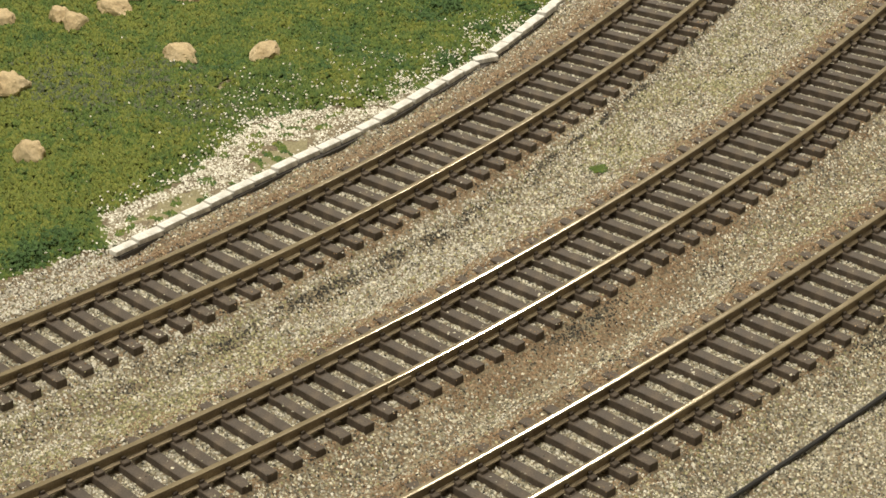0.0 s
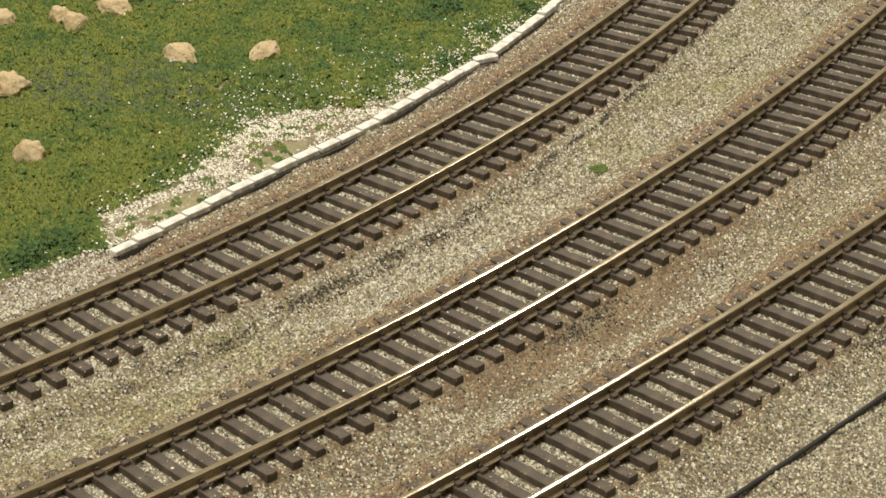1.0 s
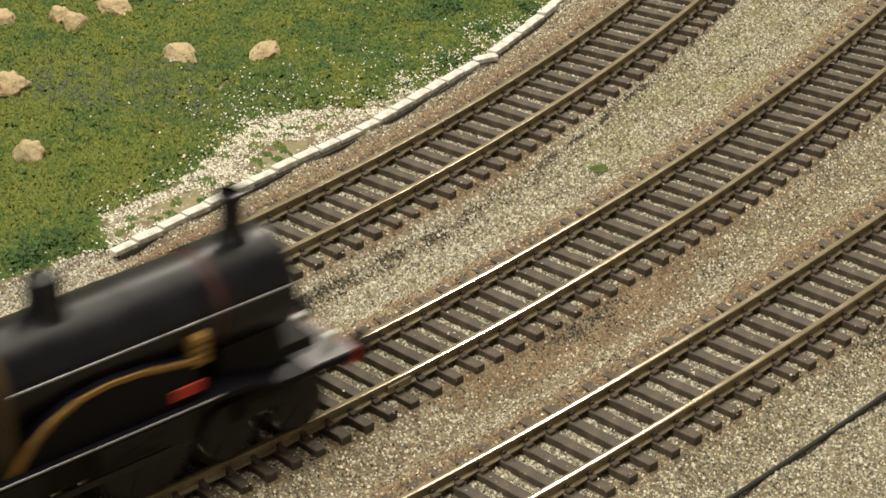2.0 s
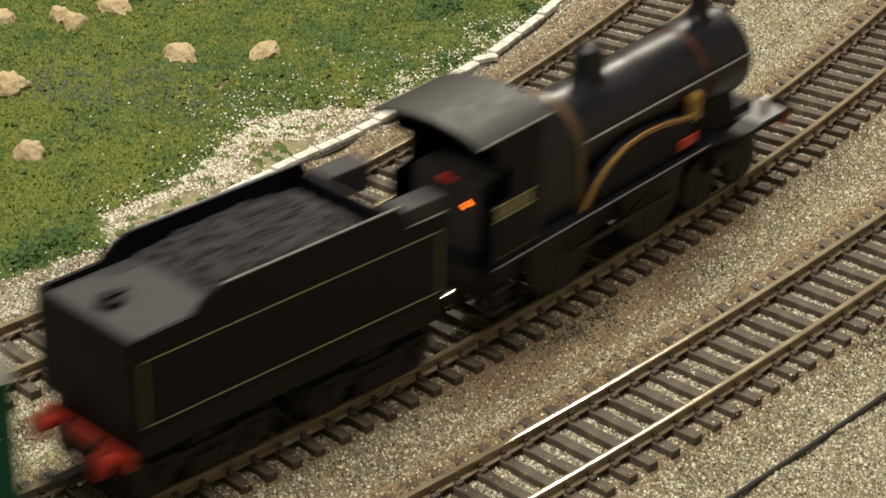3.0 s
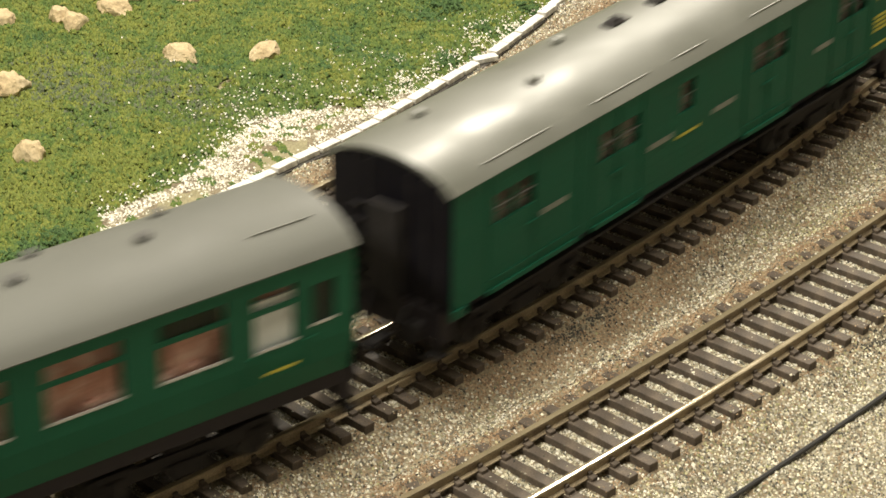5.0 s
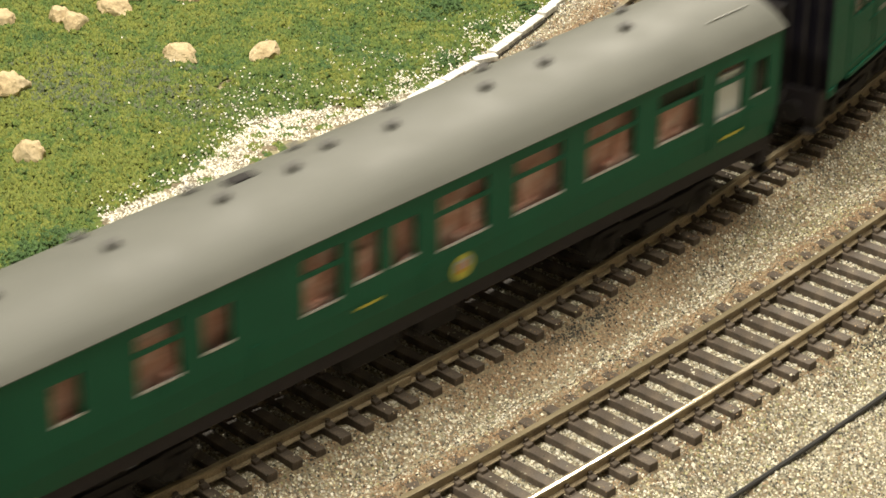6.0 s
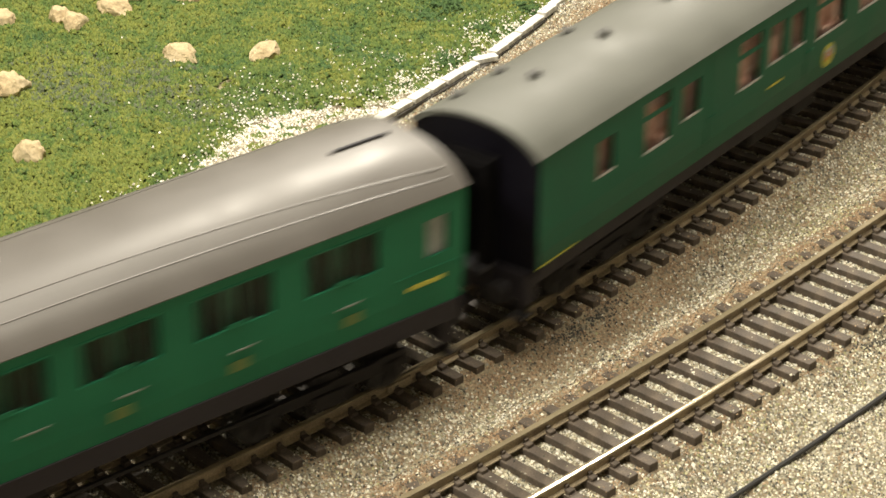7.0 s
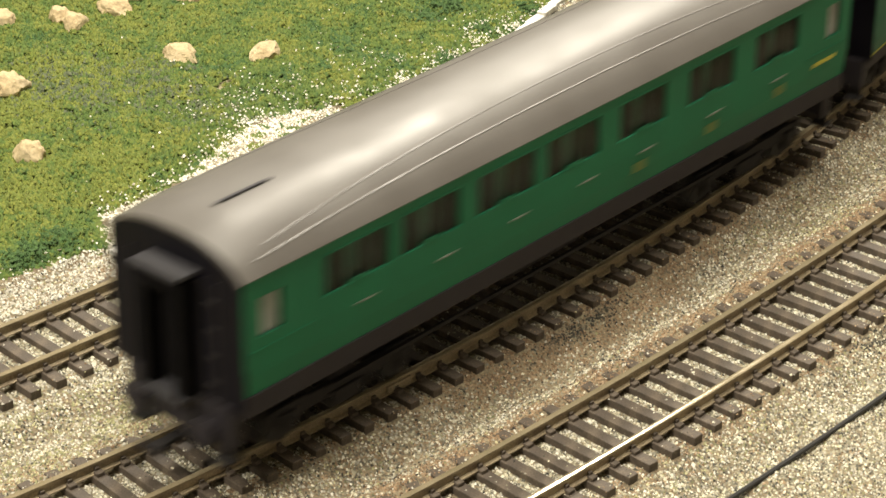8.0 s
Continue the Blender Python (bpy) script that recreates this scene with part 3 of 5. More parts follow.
def wall_side(x0, x1, z0, z1, y, holes, curve=0.0, thick=0.8):
    """A coach side with its window openings cut through, slightly curved in towards the bottom."""
    sgn = 1 if y > 0 else -1
    xs = sorted({x0, x1, *[h[0] for h in holes], *[h[1] for h in holes]})
    zs = sorted({round(z, 3) for z in (z0, z1, *[h[2] for h in holes], *[h[3] for h in holes], *[z0 + (z1 - z0) * k / 6 for k in range(1, 6)])})
    bow = lambda z: abs(y) - curve * max(0.0, (z0 + 9 - z) / 9) ** 2
    bm, vs = bmesh.new(), {}

    def v(x, z, inner):
        k = (round(x, 4), round(z, 4), inner)
        if k not in vs:
            vs[k] = bm.verts.new((x * MM, sgn * (bow(z) - (thick if inner else 0)) * MM, z * MM))
        return vs[k]

    solid = {}
    for i in range(len(xs) - 1):
        for j in range(len(zs) - 1):
            cx, cz = (xs[i] + xs[i + 1]) / 2, (zs[j] + zs[j + 1]) / 2
            solid[i, j] = not any(h[0] < cx < h[1] and h[2] < cz < h[3] for h in holes)
    for (i, j), ok in solid.items():
        if not ok:
            continue
        for inner in (0, 1):
            bm.faces.new([v(xs[i], zs[j], inner), v(xs[i + 1], zs[j], inner), v(xs[i + 1], zs[j + 1], inner), v(xs[i], zs[j + 1], inner)])
        for di, dj, a, b in ((-1, 0, (0, 0), (0, 1)), (1, 0, (1, 0), (1, 1)), (0, -1, (0, 0), (1, 0)), (0, 1, (0, 1), (1, 1))):
            if not solid.get((i + di, j + dj), False):
                p, q = (xs[i + a[0]], zs[j + a[1]]), (xs[i + b[0]], zs[j + b[1]])
                bm.faces.new([v(*p, 0), v(*q, 0), v(*q, 1), v(*p, 1)])
    return bm


def arc_roof(x0, x1, half, z0, rise, power=2.3, lip=0.6, n=22, thick=0.9, droop=0.0, end=0.0):
    """A curved roof shell; its ends may droop."""
    bm = bmesh.new()
    secs = []
    stops = [(x0, 1.0), (x0 + end * 0.35, 0.45), (x0 + end, 0.0), (x1 - end, 0.0), (x1 - end * 0.35, 0.45), (x1, 1.0)] if end else [(x0, 0), (x1, 0)]
    for x, k in stops:
        o = []
        for i in range(n + 1):
            u = -1 + 2 * i / n
            o.append((x, (half + lip) * u, z0 + (rise - droop * k) * (1 - abs(u) ** power) ** (1 / 1.25) ))
        o += [(x, q[1] * (1 - thick / half), q[2] - thick) for q in reversed(o)]
        secs.append(o)
    loft(bm, secs, closed=True)
    return bm


def end_wall(x, half, z0, z1, rise, power=2.3, thick=0.8, n=16):
    bm = bmesh.new()
    o = [(half, z0), (half, z1)] + [(half * (1 - 2 * i / n), z1 + rise * (1 - abs(1 - 2 * i / n) ** power) ** (1 / 1.25)) for i in range(1, n)] + [(-half, z1), (-half, z0)]
    loft(bm, [[(x + e * thick / 2, y, z) for y, z in o] for e in (-1, 1)], closed=True)
    return bm


def corridor_end(parent, x, out, z0, z1):
    """Gangway: an open concertina frame with a dark recess."""
    def slab(bm, a, b, ya, yb, za, zb, bev=0.2):
        xa, xb = sorted((x + out * a, x + out * b))
        box(bm, xa, xb, ya, yb, za, zb, bev)

    for k in range(4):
        bm = bmesh.new()
        g, t = 6.4 - (k % 2) * 0.5, z1 - (k % 2) * 0.5
        a = 0.4 + k * 1.2
        slab(bm, a, a + 0.9, -g, -g + 2.2, z0, t)
        slab(bm, a, a + 0.9, g - 2.2, g, z0, t)
        slab(bm, a, a + 0.9, -g + 2.0, g - 2.0, t - 2.2, t)
        part("gangway_fold", bm, M_GANG, parent, "black concertina corridor fold")
    bm = bmesh.new()
    slab(bm, 0.4, 0.9, -4.2, 4.2, z0, z1 - 2.2, 0.1)
    part("gangway_door", bm, M_GANG, parent, "dark recessed gangway door")
    bm = bmesh.new()
    slab(bm, 0.4, 5.4, -6.0, 6.0, z0 - 1.4, z0, 0.3)
    part("gangway_step", bm, M_DECK, parent, "worn black footplate")


def buffers(parent, x, out, z=11.5, y=8.8, material=None, r=2.6):
    for e in (-1, 1):
        bm = bmesh.new()
        cyl(bm, (x + out * 1.8, e * y, z), "x", 1.3, 1.3, 3.6, 14)
        cyl(bm, (x + out * 3.9, e * y, z), "x", r, r, 0.8, 20)
        part("buffer", bm, material or M_UNDER, parent, smooth=True)


def coupling(parent, x, out):
    bm = bmesh.new()
    box(bm, min(x, x + out * 9), max(x, x + out * 9), -1.2, 1.2, 6.2, 7.2, 0.2)
    box(bm, min(x + out * 8, x + out * 9), max(x + out * 8, x + out * 9), -3.5, 3.5, 6.0, 8.0, 0.3)
    part("coupling", bm, M_UNDER, parent, "black tension-lock coupling")


def end_gear(parent, x, out, top):
    """Buffer beam, hanging hoses and steps below a coach end."""
    xa, xb = sorted((x - out * 3.0, x + out * 0.9))
    part("buffer_beam", box(bmesh.new(), xa, xb, -14.5, 14.5, 8.6, top, 0.2), M_SOLE, parent, "black buffer beam")
    for y in (-5.5, 4.6):
        bm = bmesh.new()
        loft(bm, [[(x + out * (1.2 + 2.4 * math.sin(k / 8 * math.pi)) + 0.55 * math.cos(a), y + 0.55 * math.sin(a), 15.5 - k * 1.2) for a in [q * math.pi / 4 for q in range(8)]] for k in range(9)], closed=True)
        part("brake_hose", bm, M_UNDER, parent, "hanging black brake hose", smooth=True)
    for y in (-12.6, 12.6):
        bm = bmesh.new()
        xa, xb = sorted((x - out * 2.0, x + out * 2.2))
        box(bm, xa, xb, y - 2.0, y + 2.0, 5.4, 6.0, 0.15)
        box(bm, x - 0.4, x + 0.4, y - 1.8, y + 1.8, 5.4, 9.0, 0.1)
        part("end_footstep", bm, M_UNDER, parent, "black hanging step")


def underframe(parent, x0, x1, half, z0, z1, boxes):
    part("floor_plate", box(bmesh.new(), x0, x1, -half, half, z1 - 1.0, z1, 0.1), M_SOLE, parent)
    for e in (-1, 1):
        part("solebar", box(bmesh.new(), x0, x1, e * half - 0.7, e * half + 0.7, z0, z1, 0.2), M_SOLE, parent, "black solebar")
    for x in (x0, x1 - 0.9):
        part("headstock", box(bmesh.new(), x, x + 0.9, -half, half, z0, z1), M_SOLE, parent)
    for a, b, y, h in boxes:
        bm = bmesh.new()
        box(bm, a, b, y - 4, y + 4, z0 - h, z0 + 0.4, 0.4)
        part("equipment_box", bm, M_UNDER, parent)


def pane(parent, x0, x1, z0, z1, y):
    bm = bmesh.new()
    box(bm, x0 - 0.25, x1 + 0.25, y - 0.15, y + 0.15, z0 - 0.25, z1 + 0.25)
    ob = part("window_pane", bm, M_GLASS, parent)
    ob.visible_shadow = False
    return ob


def bars(parent, x0, x1, z0, z1, y, material, rows=1, name="lettering"):
    bm = bmesh.new()
    h = (z1 - z0) / rows
    for k in range(rows):
        a = x0 + (k % 2) * 0.3
        box(bm, a, x1 - (k % 3) * 0.5, y - 0.06, y + 0.06, z0 + k * h + h * 0.15, z0 + k * h + h * 0.75)
    return part(name, bm, material, parent)


def vents(parent, spots, half, z0, rise, r, material):
    for x, y in spots:
        u = y / (half + 0.6)
        z = z0 + rise * (1 - abs(u) ** 2.3) ** (1 / 1.25)
        bm = bmesh.new()
        cyl(bm, (x, y, z + 0.35), "z", r * 0.6, r * 0.6, 1.1, 14)
        cyl(bm, (x, y, z + 1.0), "z", r, r * 0.7, 0.6, 14)
        part("roof_vent", bm, material, parent, smooth=True)


def rain_strips(parent, strips, half, z0, rise, material):
    for xa, xb, y in strips:
        u = y / (half + 0.6)
        z = z0 + rise * (1 - abs(u) ** 2.3) ** (1 / 1.25)
        bm = bmesh.new()
        box(bm, xa, xb, y - 0.15, y + 0.15, z - 0.3, z + 0.3)
        part("rain_strip", bm, material, parent)


def luggage_van():
    c = empty("luggage_van", "green bogie luggage van with grey arched roof on the middle track", "railway van")
    x0, x1, H, Z0, Z1, RISE = -94.5, 92.0, 16.5, 17.0, 44.2, 5.2
    wins = []
    for a, b in ((-80.5, -66.5), (-42.5, -27.5), (20.5, 35.5), (60.0, 73.5)):
        m = (a + b) / 2
        wins += [(a, m - 0.5, 32.0, 39.2), (m + 0.5, b, 32.0, 39.2)]
    wins.append((-10.8, -5.0, 32.6, 40.2))
    for y in (-H, H):
        side = part("body_side", wall_side(x0, x1, Z0, Z1, y, wins), M_GREEN_V, c, "deep green planked side")
        e = 1 if y > 0 else -1
        for h in wins:
            pane(side, *h, y - e * 0.5)
            bm = bmesh.new()
            zz = (h[2] + h[3]) / 2
            box(bm, h[0], h[1], y - e * 0.3 - 0.1, y - e * 0.3 + 0.1, zz, zz + 0.3)
            part("window_bar", bm, M_PLATE, side)
            bm = bmesh.new()
            box(bm, h[0] - 0.4, h[1] + 0.4, y - e * 2.2 - 0.2, y - e * 2.2 + 0.2, h[2] - 1, h[3] + 1)
            part("window_backing", bm, M_DRAB, side, "drab brown-grey window screen")
        bm = bmesh.new()
        for k in range(1, 12):
            box(bm, x0 + 0.4, x1 - 0.4, y - 0.02, y + 0.02, Z0 + k * 2.2, Z0 + k * 2.2 + 0.16)
        part("plank_groove", bm, M_GREEN_V, side)
        for a, b in ((-82.5, -50.0), (-45.0, -26.0), (17.5, 38.0), (57.5, 76.0)):
            bm = bmesh.new()
            for q in (a, (a + b) / 2, b):
                box(bm, q - 0.3, q + 0.3, y - 0.25, y + 0.25, Z0 + 0.3, Z1 - 1.0)
            box(bm, a, b, y - 0.2, y + 0.2, Z0 + 2.0, Z0 + 2.5)
            box(bm, (a + b) / 2 - 2.5, (a + b) / 2 + 2.5, y - 0.4, y + 0.4, 27.4, 28.0)
            part("double_door", bm, M_GREEN_V, side)
            part("door_step", box(bmesh.new(), a, b, y - 0.5, y + 0.5, Z0 - 0.9, Z0 + 0.2, 0.1), M_GREEN_V, side)
        for a, b in ((-64.0, -54.6), (-23.4, -14.0), (3.0, 12.4), (48.6, 57.0)):
            bars(side, a, b, 27.6, 29.8, y + e * 0.14, M_CREAM, 1, "notice_plate")
        for a in (x0 + 0.2, x1 - 4.2):
            part("corner_step", box(bmesh.new(), a, a + 4, y - 0.5, y + 0.5, Z0 - 2.0, Z0 + 0.2, 0.2), M_GREEN_V, side)
        bars(side, -11.9, -2.8, 26.6, 27.7, y + e * 0.14, M_YELLOW, 1)
        bars(side, 79.0, 88.0, 32.4, 33.3, y + e * 0.14, M_YELLOW, 1)
        bars(side, 78.0, 86.0, 23.6, 28.6, y + e * 0.14, M_YELLOW, 4)
        bars(side, 78.6, 86.6, 19.4, 20.4, y + e * 0.14, M_YELLOW, 1)
    for x in (x0, x1):
        e = part("end_wall", end_wall(x, H - 0.1, Z0, Z1, RISE - 0.6), M_BLACK, c, "black end wall")
        out = 1 if x > 0 else -1
        for y in (-13.5, -9.5, -5.5, 5.5, 9.5, 13.5):
            part("end_post", box(bmesh.new(), x - 0.9, x + 0.9, y - 0.4, y + 0.4, Z0, Z1 + 2), M_UNDER, e)
        bm = bmesh.new()
        box(bm, min(x, x + out * 2.6), max(x, x + out * 2.6), -4.2, 4.2, 17, 38, 0.4)
        part("gangway_plate", bm, M_UNDER, e)
        bm = bmesh.new()
        for k in range(5):
            box(bm, min(x, x + out * 1.8), max(x, x + out * 1.8), 7.0, 10.0, 19 + k * 4, 19.5 + k * 4)
        part("end_step", bm, M_UNDER, e)
        buffers(c, x, out)
        coupling(c, x, out)
        end_gear(c, x, out, 16.8)
    part("roof", arc_roof(x0 - 0.8, x1 + 0.8, H, Z1, RISE), M_ROOF, c, "smooth mid-grey arched roof", smooth=True)
    vents(c, [(-76.3, 7.5), (-47.4, -1.4), (-25.6, 8.3), (25.1, -1.5), (46.5, 8.2), (75.3, -1.8)], H, Z1, RISE, 1.6, M_ROOF)
    for x in (-9.0, 8.9):
        bm = bmesh.new()
        box(bm, x - 3.6, x + 3.6, 2.2, 5.4, 48.4, 49.9, 0.4)
        cyl(bm, (x, 3.8, 50.0), "z", 1.6, 1.2, 1.6, 14)
        part("roof_hatch", bm, M_UNDER, c, "dark roof lamp housing")
    rain_strips(c, [(-82, -60, -14.6), (-43, -22.5, -14.6), (-11.5, 0.2, -14.6), (20.4, 39.6, -14.6), (58.7, 79.9, -14.6)], H, Z1, RISE, M_ROOF)
    underframe(c, x0 + 1, x1 - 1, 13.5, 12.2, 17.0, [(-22, -6, -6, 4.5), (8, 20, -6, 4.5)])
    bm = bmesh.new()
    box(bm, x0 + 8, x1 - 8, -16.2, -14.4, 13.2, 14.0, 0.2)
    part("footboard", bm, M_UNDER, c)
    wh = bogie(c, -62, 32)[1] + bogie(c, 62, 32)[1]
    bm = bmesh.new()
    box(bm, x0 + 2, x1 - 2, -1, 1, 16, 41, 0.2)
    part("interior_partition", bm, M_DARKIN, c)
    return c, wh


def corridor_coach():
    c = empty("passenger_coach", "dark green passenger coach with red-brown interior and grey roof", "railway coach")
    x0, x1, H, Z0, Z1, RISE = -121.0, 119.2, 16.5, 16.2, 44.2, 5.8
    big = [(-78.2, -67.6), (-35.8, -25.6), (2.8, 17.6), (26.0, 41.6), (49.6, 66.0), (74.0, 89.0)]
    small = [(-98.2, -91.4, 30.4, 39.2), (-62.0, -54.5, 30.6, 39.4), (-21.3, -14.3, 30.2, 40.4), (-10.7, -3.8, 30.2, 39.8), (109.0, 114.6, 29.6, 38.6)]
    door = (95.4, 105.2, 27.6, 40.4)
    wins = [(a, b, 28.6, 41.2) for a, b in big] + small + [door]
    for y in (-H, H):
        e = 1 if y > 0 else -1
        side = part("body_side", wall_side(x0, x1, Z0, Z1, y, wins, 1.4), M_GREEN_C, c, "dark green body side")
        for a, b, za, zb in wins:
            pane(side, a, b, za, zb, y - e * 0.55)
            fr = bmesh.new()
            box(fr, a, b, y - 0.12, y + 0.12, za - 0.05, za + 0.5)
            part("window_sill", fr, M_SILVER, side, "bright metal lower window frame")
            if b - a > 9:
                fr = bmesh.new()
                box(fr, a, b, y - e * 0.4 - 0.12, y - e * 0.4 + 0.12, zb - 4.7, zb - 3.5)
                part("ventilator_bar", fr, M_GREEN_C, side)
        if e < 0:
            bm = bmesh.new()
            cyl(bm, (10.0, y - 0.08, 22.4), "y", 3.0, 3.0, 0.16, 28)
            em = part("emblem", bm, M_YELLOW, side, "round yellow and cream emblem")
            bm = bmesh.new()
            box(bm, 8.0, 12.0, y - 0.24, y - 0.12, 22.0, 24.3)
            part("emblem_field", bm, M_FROST, em)
            bm = bmesh.new()
            box(bm, 9.1, 10.3, y - 0.3, y - 0.2, 21.2, 23.6)
            part("emblem_figure", bm, M_RED, em)
        bars(side, -21.2, -14.2, 24.0, 24.9, y + e * 0.1, M_YELLOW, 1)
        bars(side, 97.6, 105.0, 22.1, 23.1, y + e * 0.1, M_YELLOW, 1)
        bars(side, -119, -104, 16.6, 17.2, y + e * 0.1 - e * 1.2, M_YELLOW, 1)
        for q in (-50, -2, 93.5, 106.8):
            bm = bmesh.new()
            box(bm, q - 0.12, q + 0.12, y - 0.1, y + 0.1, Z0 + 4, Z1 - 1)
            box(bm, q + 1, q + 2.2, y - 0.5, y + 0.5, 27.0, 27.5)
            part("door_edge", bm, M_GREEN_C, side)
    # inside: compartments and seats
    bm = bmesh.new()
    box(bm, x0 + 1, x1 - 1, -13.4, -12.6, 16.2, 42)
    part("corridor_partition", bm, M_SEAT, c, "red-brown inner partition")
    for k in range(15):
        x = x0 + 8 + k * 16
        bm = bmesh.new()
        box(bm, x - 5.2, x + 5.2, -15.0, 3.4, 17, 29.5, 0.8)
        box(bm, x - 1.6, x + 1.6, -15.0, 3.4, 17, 36.5, 0.6)
        part("seat", bm, M_SEAT, c, "red-brown moulded seat")
    bm = bmesh.new()
    box(bm, 95.0, 105.6, -15.2, -14.6, 26, 38.2)
    part("frosted_window", bm, M_WHITEP, c, "white frosted lavatory window")
    bm = bmesh.new()
    box(bm, 74.0, 89.0, -15.2, -14.8, 37.0, 41.5)
    box(bm, 108, 115, -15.2, -14.8, 29, 39)
    part("window_blind", bm, M_CURTAIN, c, "black lowered blind")
    for x in (x0, x1):
        out = 1 if x > 0 else -1
        part("end_wall", end_wall(x, H - 0.1, Z0, Z1, RISE - 0.6), M_BLACK, c, "black end wall")
        corridor_end(c, x, out, 17, 42)
        buffers(c, x, out)
        coupling(c, x, out)
        end_gear(c, x, out, 16.6)
    part("roof", arc_roof(x0 - 0.8, x1 + 0.8, H, Z1, RISE), M_ROOF_C, c, "matt grey arched roof", smooth=True)
    vents(c, [(-113, 11), (-97.2, 10.7), (-97, 1.4), (-69.3, 11), (-68.5, 1.5), (-41.1, 10.6), (-40.5, 1.4), (-21.3, 1.6), (-12.5, 10.7), (-8.6, 4.5), (7.0, 1.6), (15.7, 10.4), (35.3, 1.1), (43.9, 10.3), (54.2, 0.9), (62.6, 10.1), (82, 1.0), (91, 10)], H, Z1, RISE, 1.6, M_VENT)
    bm = bmesh.new()
    box(bm, -35.0, -28.0, 4.8, 7.6, 48.9, 50.2, 0.5)
    part("roof_hatch", bm, M_UNDER, c)
    rain_strips(c, [(100, 114, -9.0)], H, Z1, RISE, M_ROOF)
    underframe(c, x0 + 1, x1 - 1, 14.0, 12.6, 16.4, [(-20, -4, -8, 6.0), (2, 14, -8, 6.0), (24, 36, -6, 4)])
    wh = bogie(c, -82, 34)[1] + bogie(c, 82, 34)[1]
    return c, wh


def saloon_coach():
    c = empty("passenger_coach", "bright green saloon coach with curtained windows and domed brown-grey roof", "railway coach")
    x0, x1, H, Z0, Z1, RISE = -107.6, 102.0, 18.4, 21.3, 47.0, 7.4
    big = [(-85.2, -66.2), (-62.8, -44.8), (-39.2, -20.0), (-16.4, 2.0), (9.3, 26.4), (35.0, 53.0), (61.3, 79.4)]
    ends = [(-102.9, -97.3, 33.6, 42.2), (91.8, 97.4, 33.6, 42.2)]
    wins = [(a, b, 35.0, 44.0) for a, b in big] + ends
    for y in (-H, H):
        e = 1 if y > 0 else -1
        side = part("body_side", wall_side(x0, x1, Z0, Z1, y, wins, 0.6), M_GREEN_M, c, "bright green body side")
        for h in wins:
            pane(side, *h, y - e * 0.45)
        for a, b in big:
            m = (a + b) / 2
            bm = bmesh.new()
            box(bm, a, b, y - 0.15, y + 0.15, 44.0, 44.4)
            box(bm, m - 2.8, m + 2.8, y - 0.25, y + 0.12 * e + 0.05, 35.0, 36.2, 0.1)
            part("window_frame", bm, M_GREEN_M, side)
            bm = bmesh.new()
            for k in range(7):
                q = a + (b - a) * (k + 0.5) / 7
                if k != 3:
                    cyl(bm, (q, y - e * 1.9, 38), "z", 0.85, 0.62, 15, 8)
            part("curtain", bm, M_CURTAIN, side, "dark drawn curtain")
            part("window_backing", box(bmesh.new(), a - 1, b + 1, y - e * 3.2 - 0.2, y - e * 3.2 + 0.2, 31, 45), M_OLIVE, side, "dim olive interior screen")
        for a, b in ((-102.9, -97.3), (91.8, 97.4)):
            bm = bmesh.new()
            box(bm, a - 0.5, b + 0.5, y - e * 1.4 - 0.2, y - e * 1.4 + 0.2, 32.9, 42.6)
            part("frosted_window", bm, M_FROST, side, "pale frosted window")
        bars(side, 86.8, 96.2, 27.4, 29.0, y + e * 0.1, M_YELLOW, 1)
        for a in (70.2, 42.4, 15.0):
            bars(side, a, a + 4.4, 24.8, 28.6, y + e * 0.1, M_DULL, 1, "class_panel")
        for a in (-76, -51.5, -28, -4.5, 17, 43, 69):
            bm = bmesh.new()
            box(bm, a, a + 5.2, y - 0.3, y + 0.3, 29.7, 30.0)
            part("handrail", bm, M_CREAM, side)
        for a, b in ((x0 + 1, -88), (84, x1 - 1)):
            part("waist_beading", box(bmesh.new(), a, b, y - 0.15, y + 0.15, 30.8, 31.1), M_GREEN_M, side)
    bm = bmesh.new()
    box(bm, x0 + 1, x1 - 1, -0.8, 0.8, 21, 45.5)
    part("corridor_partition", bm, M_DARKIN, c, "dark inner partition")
    for x in (x0, x1):
        out = 1 if x > 0 else -1
        part("end_wall", end_wall(x, H - 0.1, Z0 - 3, Z1, RISE - 2.4), M_BLACK, c, "black end wall")
        corridor_end(c, x, out, 18.6, 44)
        bm = bmesh.new()
        xa, xb = sorted((x, x + out * 5.5))
        box(bm, xa, xb, -6.8, 6.8, 44.8, 46.0, 0.3)
        part("gangway_hood", bm, M_DECK, c, "dark grey gangway hood")
        bm = bmesh.new()
        xa, xb = sorted((x, x + out * 0.8))
        for yy in (-12, -8.5, 8.5, 12):
            box(bm, xa, xb, yy - 0.3, yy + 0.3, 18, 45)
        for zz in (22, 28, 34, 40):
            box(bm, xa, xb, -12, -8.5, zz, zz + 0.5)
        part("end_ladder", bm, M_UNDER, c)
        buffers(c, x, out, 12.5, 9.6, M_SOLE, 3.0)
        coupling(c, x, out)
        end_gear(c, x, out, 18.4)
    part("roof", arc_roof(x0 - 0.4, x1 + 0.4, H, Z1, RISE, power=2.6, droop=1.4, end=10), M_ROOF_B, c, "satin brown-grey roof with domed ends", smooth=True)
